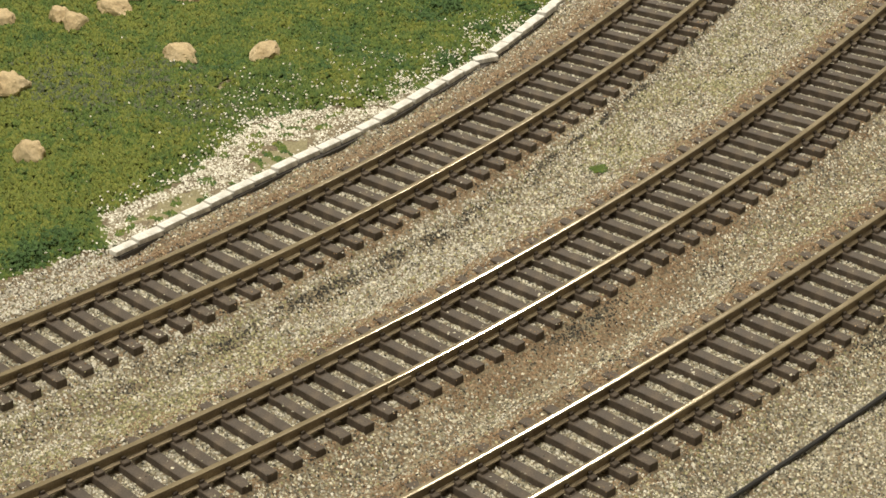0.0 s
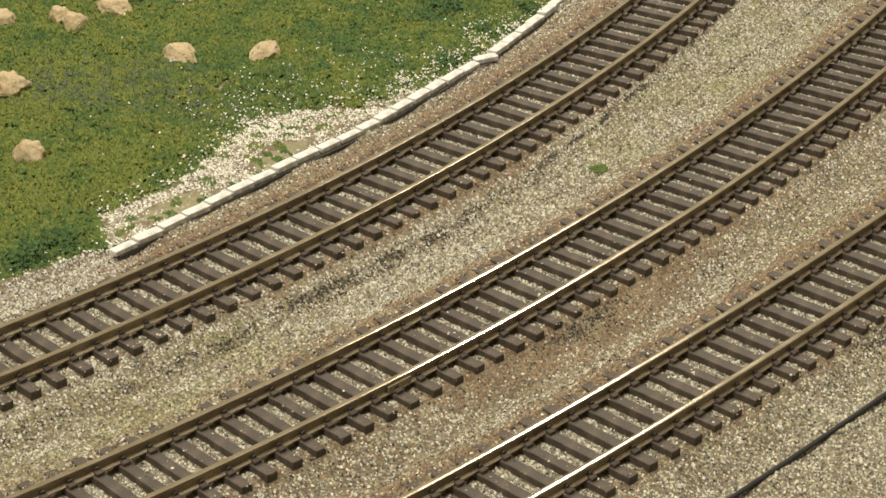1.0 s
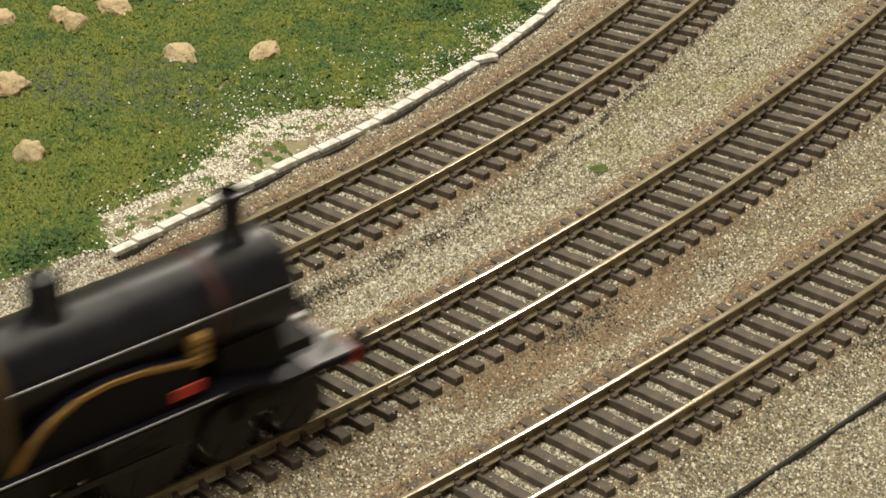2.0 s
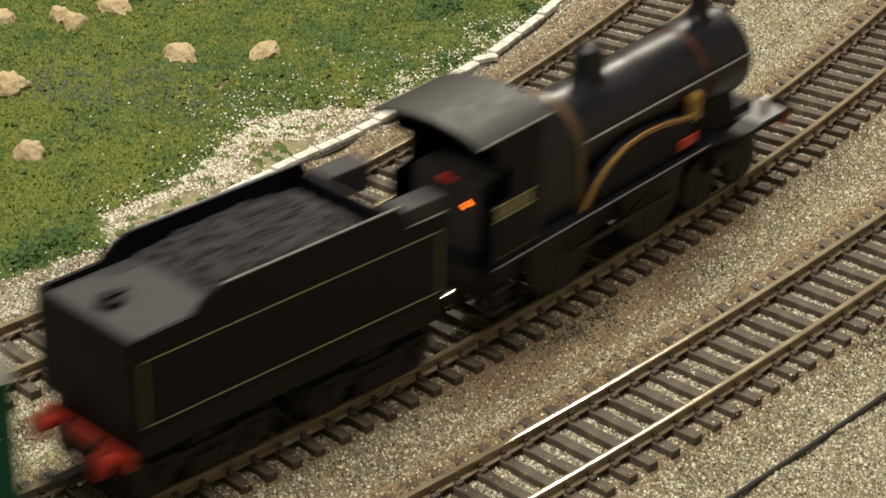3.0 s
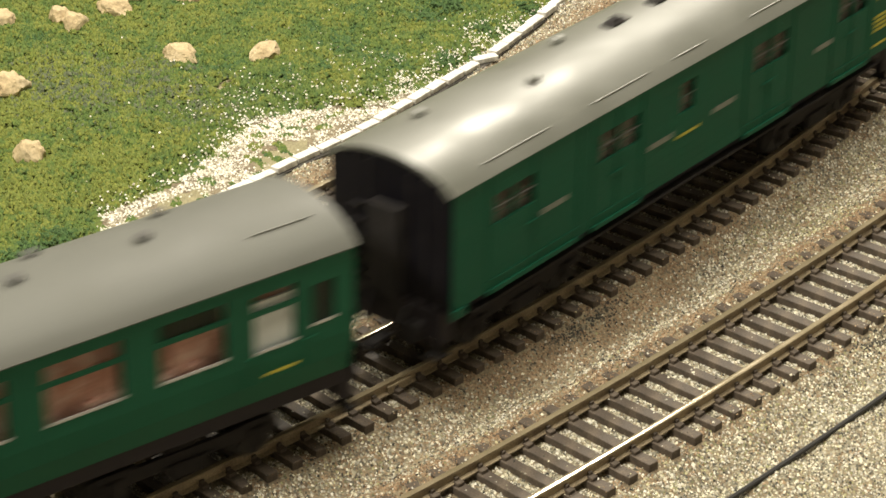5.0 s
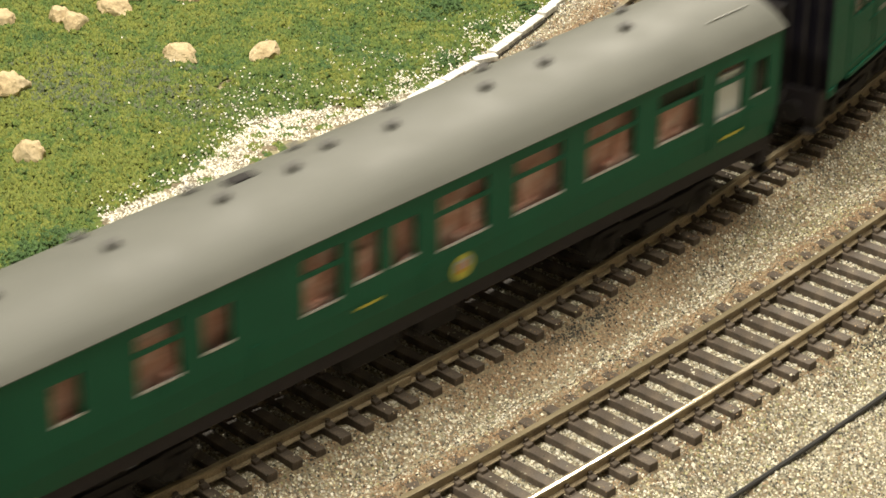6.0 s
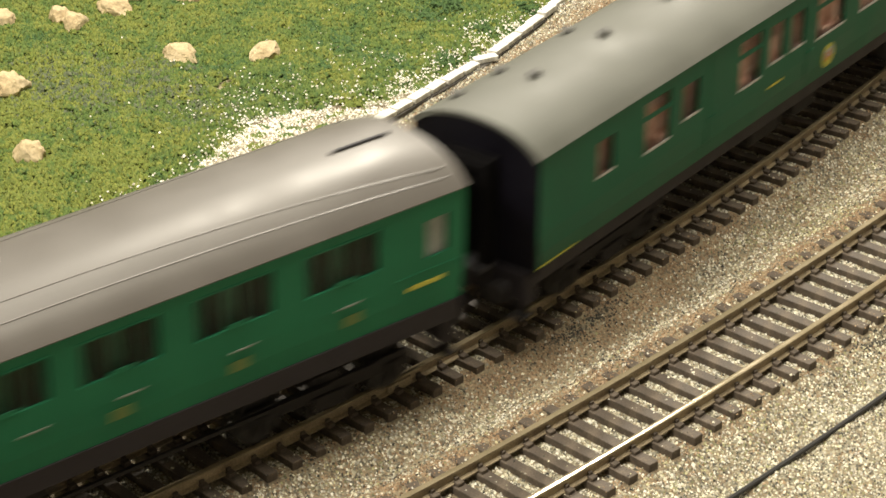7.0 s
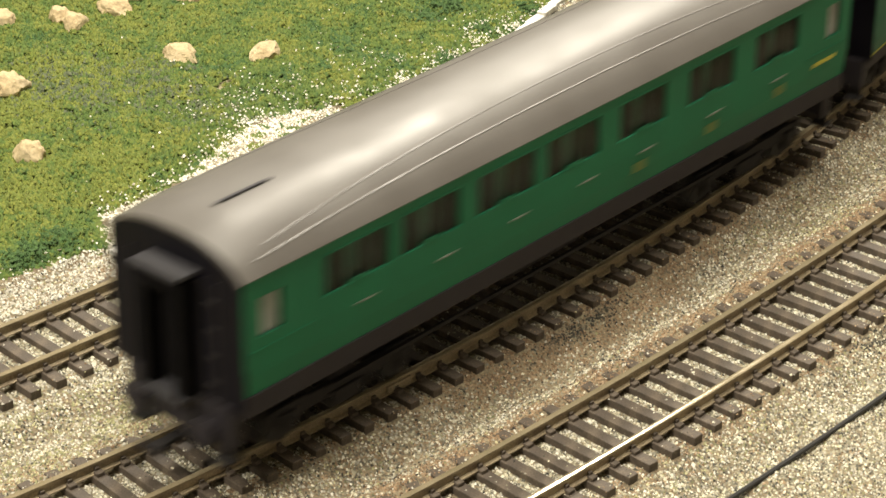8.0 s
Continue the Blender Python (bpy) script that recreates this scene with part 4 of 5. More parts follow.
    # rain strips bowed along the roof
    for side in (-1, 1):
        for y_end, y_mid, xa, xb in ((15.2, 10.0, -98, 98), (17.0, 14.2, -102, 98)):
            secs = []
            for k in range(25):
                f = k / 24
                x = xa + (xb - xa) * f
                y = y_end + (y_mid - y_end) * (1 - (2 * f - 1) ** 2)
                u = y / (H + 0.6)
                z = Z1 + RISE * max(0.0, 1 - u ** 2.6) ** 0.8
                secs.append([(x, side * (y + a), z + b) for a, b in ((-0.16, -0.3), (0.16, -0.4), (0.16, 0.06), (-0.14, 0.12))])
            bm = bmesh.new()
            loft(bm, secs, closed=True)
            part("rain_strip", bm, M_ROOF_B, c, "thin raised rain strip")
    for x in (-90.5, 88):
        bm = bmesh.new()
        box(bm, x - 7.2, x + 7.2, -2.0, -1.2, 53.6, 54.9, 0.2)
        part("roof_conduit", bm, M_DECK, c, "dark pipe on the roof")
    underframe(c, x0 + 0.6, x1 - 0.6, 17.4, 16.6, 21.3, [(-20, 6, -7, 7.0), (14, 30, -6, 5.5)])
    bm = bmesh.new()
    for e in (-1, 1):
        box(bm, x0 + 30, x1 - 30, e * 12 - 0.4, e * 12 + 0.4, 8.2, 9.0)
        for k in (-30, 30):
            box(bm, k - 0.4, k + 0.4, e * 12 - 0.4, e * 12 + 0.4, 8.5, 16)
    part("truss_rod", bm, M_UNDER, c)
    wh = bogie(c, -72, 34)[1] + bogie(c, 72, 34)[1]
    return c, wh


def tender():
    c = empty("locomotive_tender", "black lined tender loaded with coal and a red buffer beam", "tender")
    H = 15.0
    bm = bmesh.new()
    # tank sides as one plate each, stepped up along the coal space
    o = [(-48, 19), (34, 19), (34, 38.6), (23.2, 38.8), (21.6, 43.2), (20.6, 44.2), (-26, 44.2), (-30, 42.8), (-33, 40.2), (-48, 40.0)]
    for e in (-1, 1):
        loft(bm, [[(x, e * y, z) for x, z in o] for y in (H - 1.0, H)], closed=True)
    part("tank_side", bm, M_BLACK, c, "satin black tank sides")
    for e in (-1, 1):
        bm = bmesh.new()
        cyl(bm, (-2.7, e * (H - 0.3), 44.2), "x", 0.32, 0.32, 46, 8)
        cyl(bm, (28.6, e * (H - 0.3), 38.7), "x", 0.26, 0.26, 10.4, 8)
        part("coping", bm, M_EDGE, c, "black coping edge with its glint painted pale", smooth=True)
    bm = bmesh.new()
    box(bm, -48, -46.8, -H, H, 17, 40.0, 0.2)
    part("tank_end", bm, M_BLACK, c)
    bm = bmesh.new()
    box(bm, -47.2, -18, -H + 1, H - 1, 37.8, 38.8, 0.1)
    part("tank_deck", bm, M_DECK, c, "matt dark-grey water deck")
    bm = bmesh.new()
    cyl(bm, (-40.0, 2.0, 39.4), "z", 3.0, 2.8, 1.4, 18)
    box(bm, -41, -36, 1.2, 2.8, 40, 40.8, 0.2)
    part("water_filler", bm, M_BLACK, c, "black filler lid")
    bm = bmesh.new()
    bmesh.ops.create_grid(bm, x_segments=40, y_segments=22, size=0.5)
    for v in bm.verts:
        x, y = v.co.x * 42, v.co.y * 27.6
        n = noise.noise(Vector((x * 0.35, y * 0.35, 1.0))) + 0.6 * noise.noise(Vector((x * 0.9, y * 0.9, 7.0)))
        v.co = Vector(((x - 3.5) * MM, y * MM, (39.0 + 3.2 * (1 - (x / 22) ** 2) * (1 - 0.5 * (y / 14) ** 2) + n * 0.9) * MM))
    part("coal_load", bm, M_COAL, c, "heap of black coal")
    lumps = bmesh.new()
    for k in range(420):
        x, y = rng.uniform(-20, 18), rng.uniform(-12.5, 12.5)
        z = 38.9 + 3.2 * (1 - (x / 22) ** 2) * (1 - 0.5 * (y / 14) ** 2) + rng.uniform(-0.2, 0.7)
        r = bmesh.ops.create_icosphere(lumps, subdivisions=1, radius=rng.uniform(0.4, 0.9) * MM)
        bmesh.ops.transform(lumps, matrix=Matrix.Translation(((x - 3.5) * MM, y * MM, z * MM)) @ Matrix.Diagonal((rng.uniform(0.6, 1.3), rng.uniform(0.6, 1.3), rng.uniform(0.5, 1.0), 1)), verts=r["verts"])
    tagged(part("coal", lumps, M_COAL, c), kind="stuff")
    for e in (-1, 1):
        bm = bmesh.new()
        box(bm, 22.4, 34.0, e * 11.0 - 3.2, e * 11.0 + 3.0, 36, 42.2, 0.4)
        part("tool_box", bm, M_DECK, c, "dark grey tool box")
        # lining: a thin rectangle on the side
        bm = bmesh.new()
        y = e * H
        for a, b, p, q in ((-45.8, 32.2, 20.6, 20.9), (-45.8, 32.2, 34.8, 35.1), (-45.8, -45.5, 20.6, 35.1), (31.9, 32.2, 20.6, 35.1)):
            box(bm, a, b, y - 0.07, y + 0.07, p, q)
        part("lining", bm, M_LINE, c, "thin cream lining")
    bm = bmesh.new()
    box(bm, 20.6, 21.6, -H + 1, H - 1, 32, 41.6, 0.2)
    part("coal_plate", bm, M_BLACK, c)
    bm = bmesh.new()
    box(bm, -47, 34, -12.5, 12.5, 12, 19, 0.3)
    part("frame", bm, M_UNDER, c)
    bm = bmesh.new()
    box(bm, -49.4, -48, -14.0, 14.0, 11.6, 15.0, 0.2)
    part("buffer_beam", bm, M_RED, c, "bright red buffer beam")
    buffers(c, -49.4, -1, 13.0, 9.6, M_RED, 2.8)
    bm = bmesh.new()
    box(bm, -47.6, -44, -12.8, 12.8, 5.0, 11.6, 0.3)
    part("drag_box", bm, M_UNDER, c, "black drag box under the buffer beam")
    for y in (-5.0, 4.4):
        bm = bmesh.new()
        loft(bm, [[(-49.6 - 2.4 * math.sin(k / 8 * math.pi) + 0.5 * math.cos(a), y + 0.5 * math.sin(a), 15.5 - k * 1.2) for a in [q * math.pi / 4 for q in range(8)]] for k in range(9)], closed=True)
        part("brake_hose", bm, M_UNDER, c, "hanging black brake hose", smooth=True)
    coupling(c, -49, -1)
    wh = bogie(c, -28, 24, 6.0)[1] + bogie(c, 17, 24, 6.0)[1]
    return c, wh


def locomotive():
    c = empty("steam_locomotive", "black four-coupled tender locomotive with orange lining", "steam locomotive")
    bm = bmesh.new()
    cyl(bm, (8, 0, 33), "x", 10.3, 10.3, 62, 40)
    part("boiler", bm, M_BOILER, c, "satin black boiler", smooth=True)
    bm = bmesh.new()
    cyl(bm, (36, 0, 33), "x", 10.9, 10.9, 17, 40)
    cyl(bm, (44.9, 0, 33), "x", 10.6, 9.6, 1.2, 40)
    part("smokebox", bm, M_BOILER, c, "black smokebox", smooth=True)
    bm = bmesh.new()
    cyl(bm, (45.8, 0, 33), "x", 8.0, 6.6, 1.2, 32)
    cyl(bm, (46.8, 0, 33), "x", 0.8, 0.6, 1.6, 12)
    box(bm, 46.2, 46.8, -4.5, 0, 32.6, 33.4, 0.1)
    part("smokebox_door", bm, M_BLACK, c, smooth=True)
    bm = bmesh.new()
    lathe(bm, [(4.2, -1.2), (3.4, 0.2), (2.6, 1.3), (2.3, 3.6), (2.4, 8.2), (3.0, 9.2), (2.9, 10.2), (2.2, 10.4), (1.8, 7.5)], (37, 0, 43.6))
    part("chimney", bm, M_BOILER, c, "tall black chimney", smooth=True)
    bm = bmesh.new()
    lathe(bm, [(4.8, -1.0), (4.0, 0.4), (3.6, 2.0), (3.6, 5.6), (3.2, 7.2), (2.0, 8.2), (0.2, 8.6)], (-7, 0, 43.0))
    part("dome", bm, M_BOILER, c, "black steam dome", smooth=True)
    # firebox, arched over straight sides
    o = [(11.4, 20), (11.4, 33)] + [(11.4 * math.cos(a), 33 + 11.4 * math.sin(a)) for a in [math.pi * k / 16 for k in range(1, 16)]] + [(-11.4, 33), (-11.4, 20)]
    bm = bmesh.new()
    loft(bm, [[(x, y, z) for y, z in o] for x in (-42, -22)], closed=True)
    part("firebox", bm, M_BOILER, c, smooth=True)
    band = [(y * 1.025, 20 + (z - 20) * 1.012) for y, z in o]
    for x in (-25.5,):
        bm = bmesh.new()
        loft(bm, [[(x + k, y, z) for y, z in band] for k in (0, 2.6)], closed=True)
        part("boiler_band", bm, M_GOLD, c, "broad orange-brown lined band", smooth=True)
    for x in (26.8, 8.0):
        bm = bmesh.new()
        cyl(bm, (x, 0, 33), "x", 10.45, 10.45, 1.6 if x > 20 else 0.5, 40)
        part("boiler_band", bm, M_MAROON if x > 20 else M_UNDER, c, smooth=True)
    bm = bmesh.new()
    for z in (35.6,):
        for e in (-1, 1):
            cyl(bm, (11, e * 11.2, z), "x", 0.28, 0.28, 66, 8)
    part("handrail", bm, M_EDGE, c, "thin steel handrail")
    # cab
    side = [(-58.5, 20), (-41.5, 20), (-41.5, 50.0), (-58.5, 50.0), (-57.5, 44), (-52.5, 41), (-52.5, 35), (-58.5, 34)]
    for e in (-1, 1):
        bm = bmesh.new()
        loft(bm, [[(x, e * y, z) for x, z in side] for y in (13.4, 14.2)], closed=True)
        part("cab_side", bm, M_BLACK, c, "black cab side sheet")
        bm = bmesh.new()
        y = e * 14.2
        box(bm, -58, -44.6, y - 0.12, y + 0.12, 30.6, 31.1)
        box(bm, -58, -44.6, y - 0.12, y + 0.12, 33.8, 34.3)
        for k in range(5):
            box(bm, -57.2 + k * 2.5, -55.6 + k * 2.5, y - 0.12, y + 0.12, 31.3, 33.6)
        part("number_plate", bm, M_LINE, c, "pale yellow cabside number bars")
        bm = bmesh.new()
        for a, b, p_, q in ((-57.5, -42.6, 21.4, 21.65), (-42.85, -42.6, 21.4, 46)):
            box(bm, a, b, y - 0.06, y + 0.06, p_, q)
        part("cab_lining", bm, M_GOLD, c)
    bm = bmesh.new()
    box(bm, -42.2, -41.4, -13.4, 13.4, 20, 50.0)
    part("cab_front", bm, M_BLACK, c)
    bm = bmesh.new()
    secs = []
    for x in (-64.5, -39.5):
        top = [(x, 15.0 * math.sin(a), 50.4 + 2.9 * (math.cos(a) - math.cos(1.05)) / (1 - math.cos(1.05))) for a in [-1.05 + 2.1 * k / 16 for k in range(17)]]
        top = [(x, y / math.sin(1.05), z) for x, y, z in top]
        secs.append(top + [(x, y, z - 0.7) for x, y, z in reversed(top)])
    loft(bm, secs, closed=True)
    part("cab_roof", bm, M_CABROOF, c, "smooth arched cab roof", smooth=True)
    for e in (-1, 1):
        bm = bmesh.new()
        cyl(bm, (-52, e * 15.0, 50.2), "x", 0.3, 0.3, 24.8, 8)
        part("roof_gutter", bm, M_EDGE, c, "thin roof edge with its glint painted pale", smooth=True)
        bm = bmesh.new()
        cyl(bm, (-18, e * 14.6, 19.7), "x", 0.25, 0.25, 80, 8)
        part("valance_edge", bm, M_EDGE, c, "thin running plate edge with its glint painted pale", smooth=True)
    bm = bmesh.new()
    box(bm, -57.0, -42.4, -9.5, 9.5, 20, 37.5, 0.8)
    part("backhead", bm, M_UNDER, c)
    bm = bmesh.new()
    cyl(bm, (-57.5, -0.3, 37.0), "x", 0.8, 0.8, 1.0, 12)
    box(bm, -57.7, -56.9, -2.6, 1.6, 36.2, 37.0)
    part("cab_pipes", bm, M_RED, c, "red cab valve")
    bm = bmesh.new()
    box(bm, -57.6, -56.9, -6.6, -5.9, 31.6, 32.2, 0.15)
    box(bm, -57.6, -56.9, -5.9, -5.4, 32.0, 32.6, 0.15)
    part("firebox_glow", bm, M_FIRE, c, "glowing orange firebox light")
    # running plate: level, then swept down at the front
    bm = bmesh.new()
    plate = [(-59, 20), (22, 20), (30, 19.2), (38, 17), (56, 16.6)]
    loft(bm, [[(x, e * 14.6, z + k) for e, k in ((-1, 0), (1, 0), (1, -1.2), (-1, -1.2))] for x, z in plate], closed=True)
    part("running_plate", bm, M_BLACK, c, "black running plate")
    bm = bmesh.new()
    box(bm, 45, 56.5, -14.3, 14.3, 16.6, 17.2, 0.1)
    part("front_platform", bm, M_PLATE, c, "bare grey front platform")
    bm = bmesh.new()
    for y in (-10, 0, 10):
        box(bm, 52.5, 54.3, y - 0.9, y + 0.9, 17, 20.2, 0.3)
    part("head_lamp", bm, M_WHITEP, c, "white headcode lamps")
    bm = bmesh.new()
    box(bm, 56.6, 57.6, -14, 14, 12.6, 16.5, 0.2)
    part("buffer_beam", bm, M_RED, c, "red front buffer beam")
    buffers(c, 58, 1, 14.2, 9.6, M_UNDER, 2.8)
    bm = bmesh.new()
    box(bm, -56, 52, -7.4, 7.4, 8.5, 19.5, 0.3)
    part("frame", bm, M_UNDER, c)
    # splashers over the driving wheels with orange beading
    for e in (-1, 1):
        arch = [(-24.5, 20.0), (-22.5, 22.4), (-19.5, 25.4), (-15.0, 28.2), (-9.0, 30.4), (-2.0, 31.2), (6.0, 30.7), (12.0, 29.6), (18.0, 28.6), (18.0, 20.0)]
        bm = bmesh.new()
        loft(bm, [[(x, e * y, z) for x, z in arch] for y in (9.5, 13.0)], closed=True)
        part("splasher", bm, M_BLACK, c, "black splasher over the driving wheels")
        top = arch[:-1]
        bm = bmesh.new()
        tip = [0.75, 0.7, 0.55, 0.4, 0.2, 0.0, -0.1, -0.1, -0.1]
        loft(bm, [[(x + k, e * 13.1, z - 0.75), (x - k * 0.4, e * 13.1, z + 0.25), (x - k * 0.4, e * 12.5, z + 0.25), (x + k, e * 12.5, z - 0.75)] for (x, z), k in zip(top, tip)], closed=True)
        part("splasher_beading", bm, M_BEAD, c, "orange-brown splasher beading")
        bm = bmesh.new()
        for k in range(4):
            cyl(bm, (19.4, e * 11.6, 27.6 + k * 1.5), "x", 1.5, 1.5, 2.6, 10)
        part("oil_box", bm, M_BEAD, c, "brass-coloured fittings")
        bm = bmesh.new()
        box(bm, 12, 19, e * 13.2 - 0.3, e * 13.2 + 0.3, 21.6, 24.2, 0.3)
        part("name_panel", bm, M_RED, c, "red painted panel")
        bm = bmesh.new()
        cyl(bm, (36, e * 8.6, 12), "x", 3.6, 3.6, 14, 18)
        part("cylinder", bm, M_UNDER, c)
        bm = bmesh.new()
        box(bm, -27, 13, e * 11.6 - 0.35, e * 11.6 + 0.35, 9.4, 11.0, 0.2)
        part("coupling_rod", bm, M_STEEL, c, "dull steel coupling rod")
        bm = bmesh.new()
        box(bm, -57, -52, e * 12.6 - 0.5, e * 12.6 + 0.5, 8, 20, 0.2)
        box(bm, -58, -51, e * 13.0 - 1.4, e * 13.0 + 1.4, 8, 8.6, 0.2)
        box(bm, -58, -51, e * 13.0 - 1.4, e * 13.0 + 1.4, 13, 13.6, 0.2)
        part("cab_step", bm, M_UNDER, c)
    bm = bmesh.new()
    loft(bm, [[(x, y, z) for y, z in ((-8, 17), (8, 17), (6, 24), (-6, 24))] for x in (28, 44)], closed=True)
    part("saddle", bm, M_UNDER, c)
    wh = [wheelset(c, -27, 11.6, "driving_wheelset"), wheelset(c, 8, 11.6, "driving_wheelset"), wheelset(c, 28, 6.4), wheelset(c, 46, 6.4)]
    return c, wh


for key, lab, span in (("far", "curved track with brown sleepers beside the white kerb", (-0.15, 0.19)), ("middle", "curved middle track on pale ballast carrying the train", (-0.19, 0.20)), ("near", "curved track beside a black wire", (-0.13, 0.13))):
    track(key, lab, span)

# name, builder, middle of the vehicle along the track at 3 s, distance between its pivots
SPEED = 0.1447
TRAIN = [(locomotive(), 0.0225, 0.056), (tender(), -0.0825, 0.050), (luggage_van(), -0.2475, 0.125), (corridor_coach(), -0.4860, 0.165), (saloon_coach(), -0.7252, 0.145)]


# ---- lineside ----
def kerb():
    k = empty("stone_kerb", "white painted kerb stones along the grass edge", "kerb")
    line = LINES["far"]
    s, i = -0.058, 0
    while s < 0.20:
        n = rng.uniform(0.0074, 0.0088)
        off = np.interp(s, [-0.06, -0.02, 0.0, 0.03, 0.06, 0.09, 0.14, 0.2], [0.0238, 0.0266, 0.0272, 0.0259, 0.0267, 0.0260, 0.0292, 0.031])
        c, d = line.at(s + n / 2, -off)
        turn = math.atan2(d[0, 1], d[0, 0]) + rng.normal(0, 0.045)
        bm = bmesh.new()
        w = rng.uniform(1.25, 1.5)
        box(bm, -n / 2 / MM + 0.5, n / 2 / MM - 0.5, -w, w, -4.1, -2.7 + rng.normal(0, 0.12), 0.15)
        ob = part("kerb_stone", bm, M_KERB, k)
        if 0.084 < s < 0.090:
            turn -= 0.5
        ob.matrix_local = Matrix.Translation((c[0, 0], c[0, 1], 0)) @ Matrix.Rotation(turn, 4, "Z") @ Matrix.Rotation(rng.normal(0, 0.03), 4, "X")
        s += n
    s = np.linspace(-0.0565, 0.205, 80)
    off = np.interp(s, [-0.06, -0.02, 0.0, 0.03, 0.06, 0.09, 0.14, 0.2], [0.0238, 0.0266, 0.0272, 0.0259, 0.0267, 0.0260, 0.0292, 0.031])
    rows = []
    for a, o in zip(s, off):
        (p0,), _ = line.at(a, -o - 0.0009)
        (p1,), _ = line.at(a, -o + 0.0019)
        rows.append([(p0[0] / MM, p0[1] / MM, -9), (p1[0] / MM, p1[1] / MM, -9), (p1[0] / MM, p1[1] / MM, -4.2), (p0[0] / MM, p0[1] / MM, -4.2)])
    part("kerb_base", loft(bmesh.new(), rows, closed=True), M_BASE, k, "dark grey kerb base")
    return k


def boulder(x, y, w, h, seed, label, material=None):
    bm = bmesh.new()
    bmesh.ops.create_icosphere(bm, subdivisions=4, radius=1)
    r = random.Random(seed)
    cuts = [(Vector((r.uniform(-1, 1), r.uniform(-1, 1), r.uniform(-0.25, 0.9))).normalized(), r.uniform(0.68, 0.86)) for _ in range(9)]
    cuts.append((Vector((r.uniform(-0.3, 0.3), r.uniform(-0.3, 0.3), 1)).normalized(), 0.72))
    for v in bm.verts:
        d = v.co.normalized()
        k = 1.0
        for n, c in cuts:
            q = d.dot(n)
            if q > 0.05:
                k = min(k, c / q)
        k += 0.09 * noise.noise(d * 2.5 + Vector((seed, 0, 0))) + 0.06 * noise.noise(d * 6 + Vector((0, seed, 0))) + 0.03 * noise.noise(d * 15)
        v.co = Vector((d.x * k * w, d.y * k * w * 0.8, d.z * k * h)) * MM
    ob = part("boulder", bm, material or M_ROCK, None, label, smooth=True)
    z = ground_z(np.array([(x, y)]))[0][0]
    ob.matrix_world = Matrix.Translation((x, y, z + h * 0.62 * MM)) @ Matrix.Rotation(r.uniform(0, 6.28), 4, "Z")
    return tagged(ob, label, "boulder", "boulders on the grass")


kerb()
for k, (x, y, w, h) in enumerate([(-0.1160, 0.6095, 5.4, 3.9), (-0.0727, 0.6288, 5.7, 3.3), (-0.0494, 0.6285, 5.0, 2.9), (-0.1043, 0.567, 4.7, 4.0), (-0.109, 0.6560, 4.4, 3.3), (-0.1044, 0.6505, 4.2, 3.3), (-0.0946, 0.6645, 5.8, 3.2), (-0.0740, 0.6735, 5.0, 2.9), (-0.1248, 0.6540, 4.3, 3.3), (-0.0893, 0.6735, 4.6, 2.9)]):
    boulder(x, y, w * 1.1, h * 1.08, k + 3, "tan sandstone boulder lying on green turf")


boulder(-0.0205, 0.6525, 1.2, 1.2, 31, "small white chip of stone in the grass", M_KERB)


def bush(x, y, r, n):
    a = rng.normal(0, 0.45, (n, 2)) * r
    z = ground_z(np.array([(x, y)]) + a)[0]
    xyz = np.c_[a + (x, y), z + np.abs(rng.normal(0.3, 0.3, n)) * r * 0.7]
    ob = scatter("low_bush", xyz, rng.uniform(0.28, 0.6, n) * MM, M_BUSH, "low dark green foam bush in the grass", "bush", 0.9, 0.6)
    return ob


for x, y, r in ((-0.0283, 0.6375, 0.0035), (0.0003, 0.667, 0.005), (-0.0905, 0.520, 0.0045), (-0.096, 0.516, 0.004), (-0.100, 0.511, 0.004), (-0.0225, 0.630, 0.003), (-0.0335, 0.622, 0.003), (-0.015, 0.630, 0.0035), (0.000, 0.6305, 0.003), (0.011, 0.651, 0.0035), (0.023, 0.669, 0.004), (-0.006, 0.659, 0.004)):
    bush(x, y, r, int(200000 * r))


def moss(x, y):
    a = rng.normal(0, 0.0009, (160, 2))
    z = ground_z(np.array([(x, y)]) + a)[0]
    return scatter("moss", np.c_[a + (x, y), z + 0.0004], rng.uniform(0.25, 0.5, 160) * MM, M_GRASS, "small olive tuft of moss on ballast", "moss", 0.8, 0.5)


moss(0.0395, 0.5715)


def wire():
    s = np.linspace(-0.5, 0.5, 120)
    c, _ = LINES["near"].at(s, 0.0308)
    bm = bmesh.new()
    secs = []
    for i in range(len(s)):
        w = 0.08 * math.sin(s[i] * 50)
        secs.append([(c[i, 0] / MM + w + 0.55 * math.cos(a) * 0.8, c[i, 1] / MM - w + 0.55 * math.cos(a) * -0.6, -6.9 + 0.6 * math.sin(a)) for a in [k * math.pi / 4 for k in range(8)]])
    loft(bm, secs, closed=True)
    return tagged(part("cable", bm, M_WIRE, None, smooth=True), "thin black cable lying on the ballast", "cable")


wire()


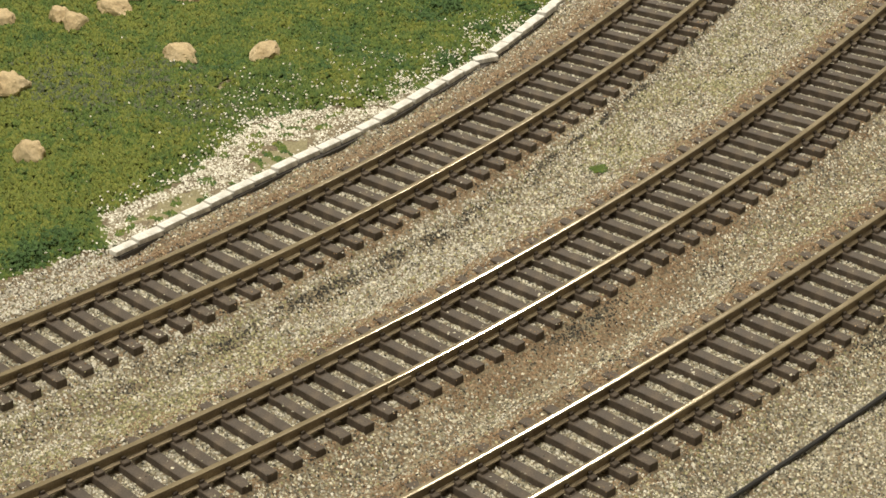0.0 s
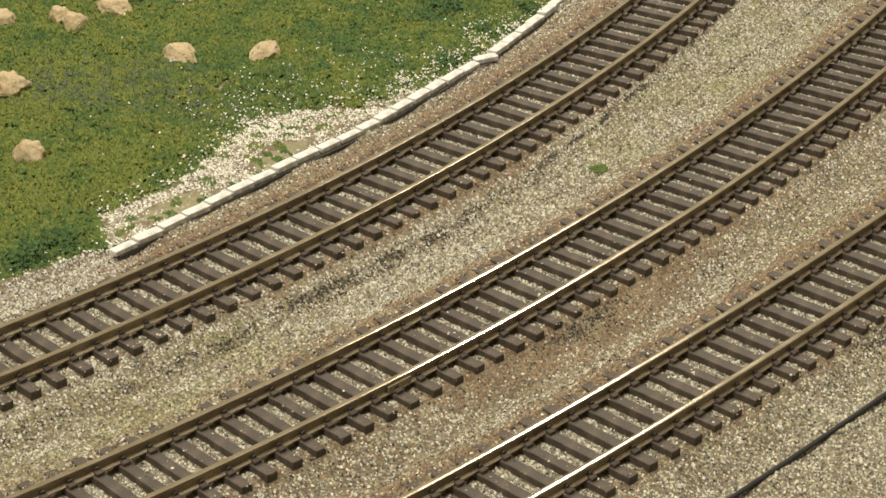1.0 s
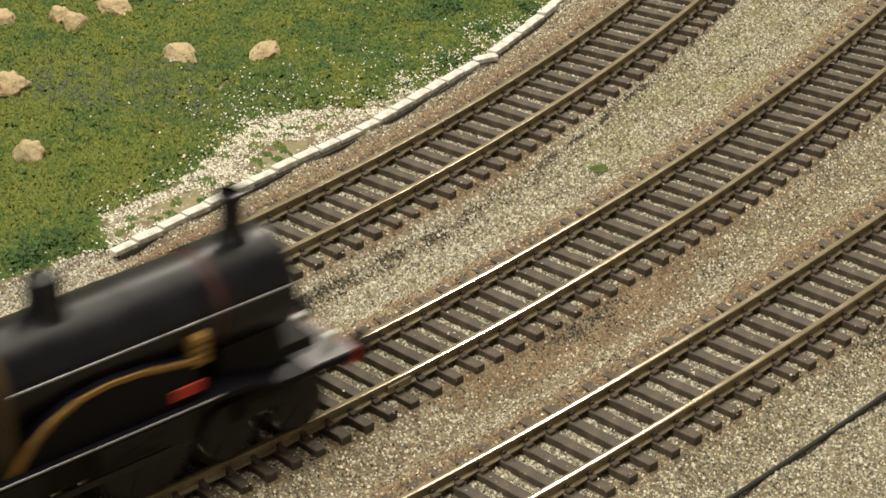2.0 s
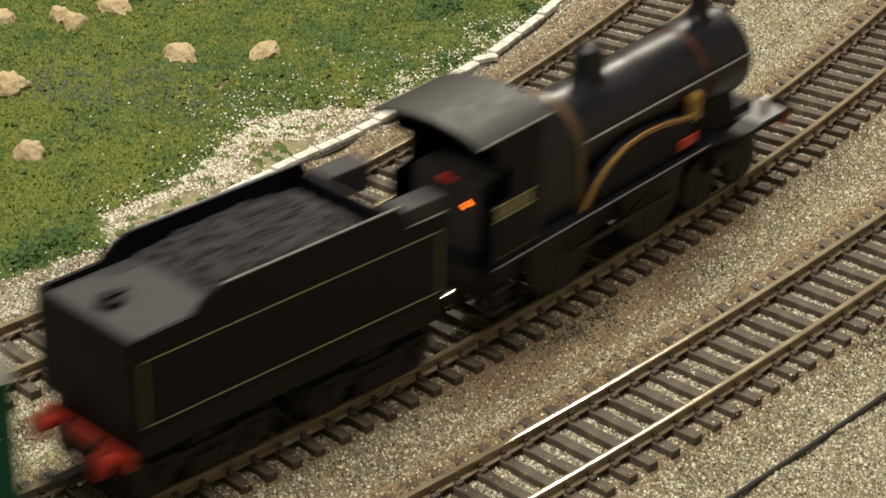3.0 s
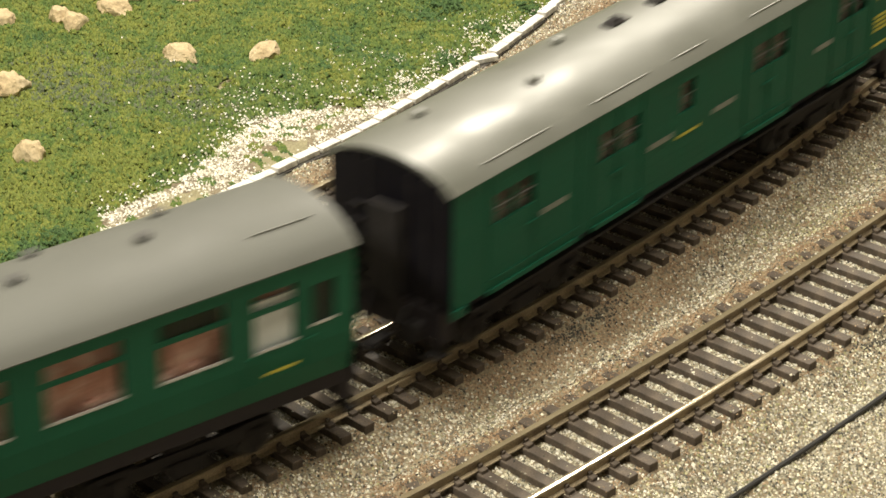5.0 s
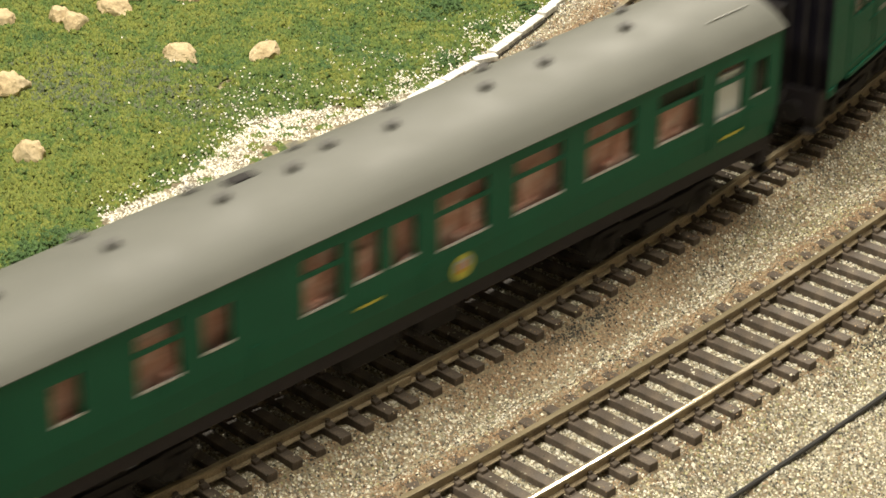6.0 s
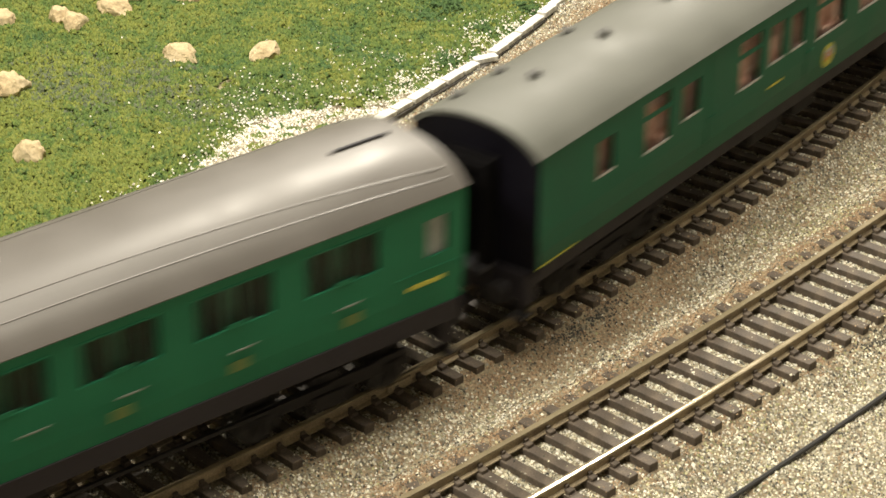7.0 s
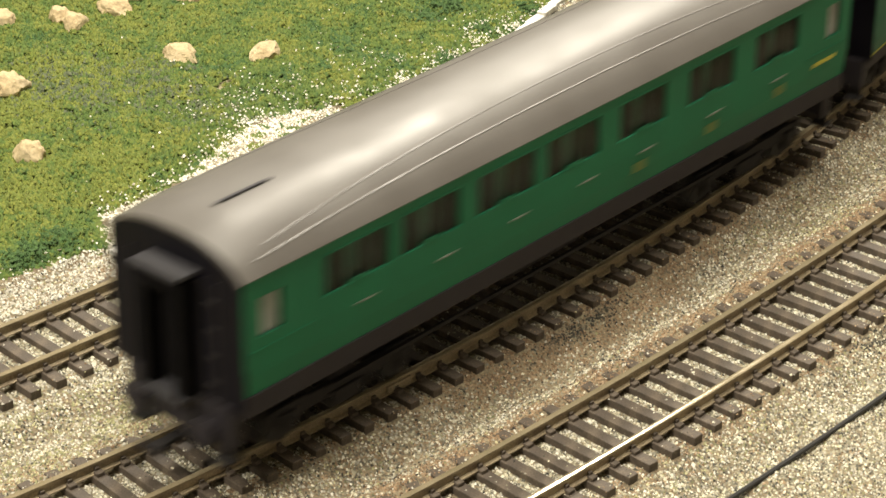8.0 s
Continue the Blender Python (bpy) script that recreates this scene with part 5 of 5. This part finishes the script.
# ---- unseen room added round the layout; its pale walls bounce fill light ----
def room():
    x0, x1, y0, y1, z0, z1 = -2.6, 2.6, -2.0, 3.0, -1.0, 1.75
    for name, b in (("wall_north", (x0, x1, y1, y1 + 0.1, z0, z1)), ("wall_south", (x0, x1, y0 - 0.1, y0, z0, z1)), ("wall_west", (x0 - 0.1, x0, y0 - 0.1, y1 + 0.1, z0, z1)), ("wall_east", (x1, x1 + 0.1, y0 - 0.1, y1 + 0.1, z0, z1))):
        tagged(part(name, box(bmesh.new(), *[v * 1000 for v in b]), M_WALL), "unseen cream room wall added to bounce light", "wall", kind="structure")
    tagged(part("floor", box(bmesh.new(), *[v * 1000 for v in (x0 - 0.1, x1 + 0.1, y0 - 0.1, y1 + 0.1, z0 - 0.1, z0)]), M_CARPET), "brown carpeted room floor", "floor", kind="structure")
    tagged(part("ceiling", box(bmesh.new(), *[v * 1000 for v in (x0 - 0.1, x1 + 0.1, y0 - 0.1, y1 + 0.1, z1, z1 + 0.1)]), M_WALL), "unseen cream ceiling added to bounce light", "ceiling", kind="structure")
    b = empty("baseboard", "timber baseboard carrying the model railway", "baseboard")
    part("board_top", box(bmesh.new(), -2200, 2200, -950, 2300, -32, -14), M_CARPET, b)
    for x in (-2100, 2000):
        for y in (-900, 2200):
            part("leg", box(bmesh.new(), x, x + 70, y, y + 70, -1000, -32, 4), M_CARPET, b)


room()


# ---- what moves ----
def vehicle_pose(t, s0, base, slack):
    # the last coupling runs slack and closes as the train brakes
    s = s0 - slack * np.interp(t, [0.0, 6.2, 6.5, 6.9, 7.5, 8.0], [0.006, 0.0058, 0.0048, 0.0036, 0.002, 0.001]) + SPEED * (t - 3.0) - 0.0095 * max(0.0, 2.9 - t)
    (a, b), _ = LINES["middle"].at([s - base / 2, s + base / 2])
    m = (a + b) / 2
    return Matrix.Translation((m[0], m[1], 0)) @ Matrix.Rotation(math.atan2(b[1] - a[1], b[0] - a[0]), 4, "Z")


def motions():
    for i, ((thing, wheels), s0, base) in enumerate(TRAIN):
        walk(thing, [(k / 5, vehicle_pose(k / 5, s0, base, i == len(TRAIN) - 1)) for k in range(41)])
        for w in wheels:
            r = w["radius"]
            x = w.location.x / MM
            step = 1 if r < 0.009 else 2
            rows = []
            for k in range(0, 241, step):
                t = k / 30
                rows.append((t, Matrix.Translation((x * MM, 0, r)) @ Matrix.Rotation(SPEED * t / r, 4, "Y")))
            walk(w, rows)


motions()
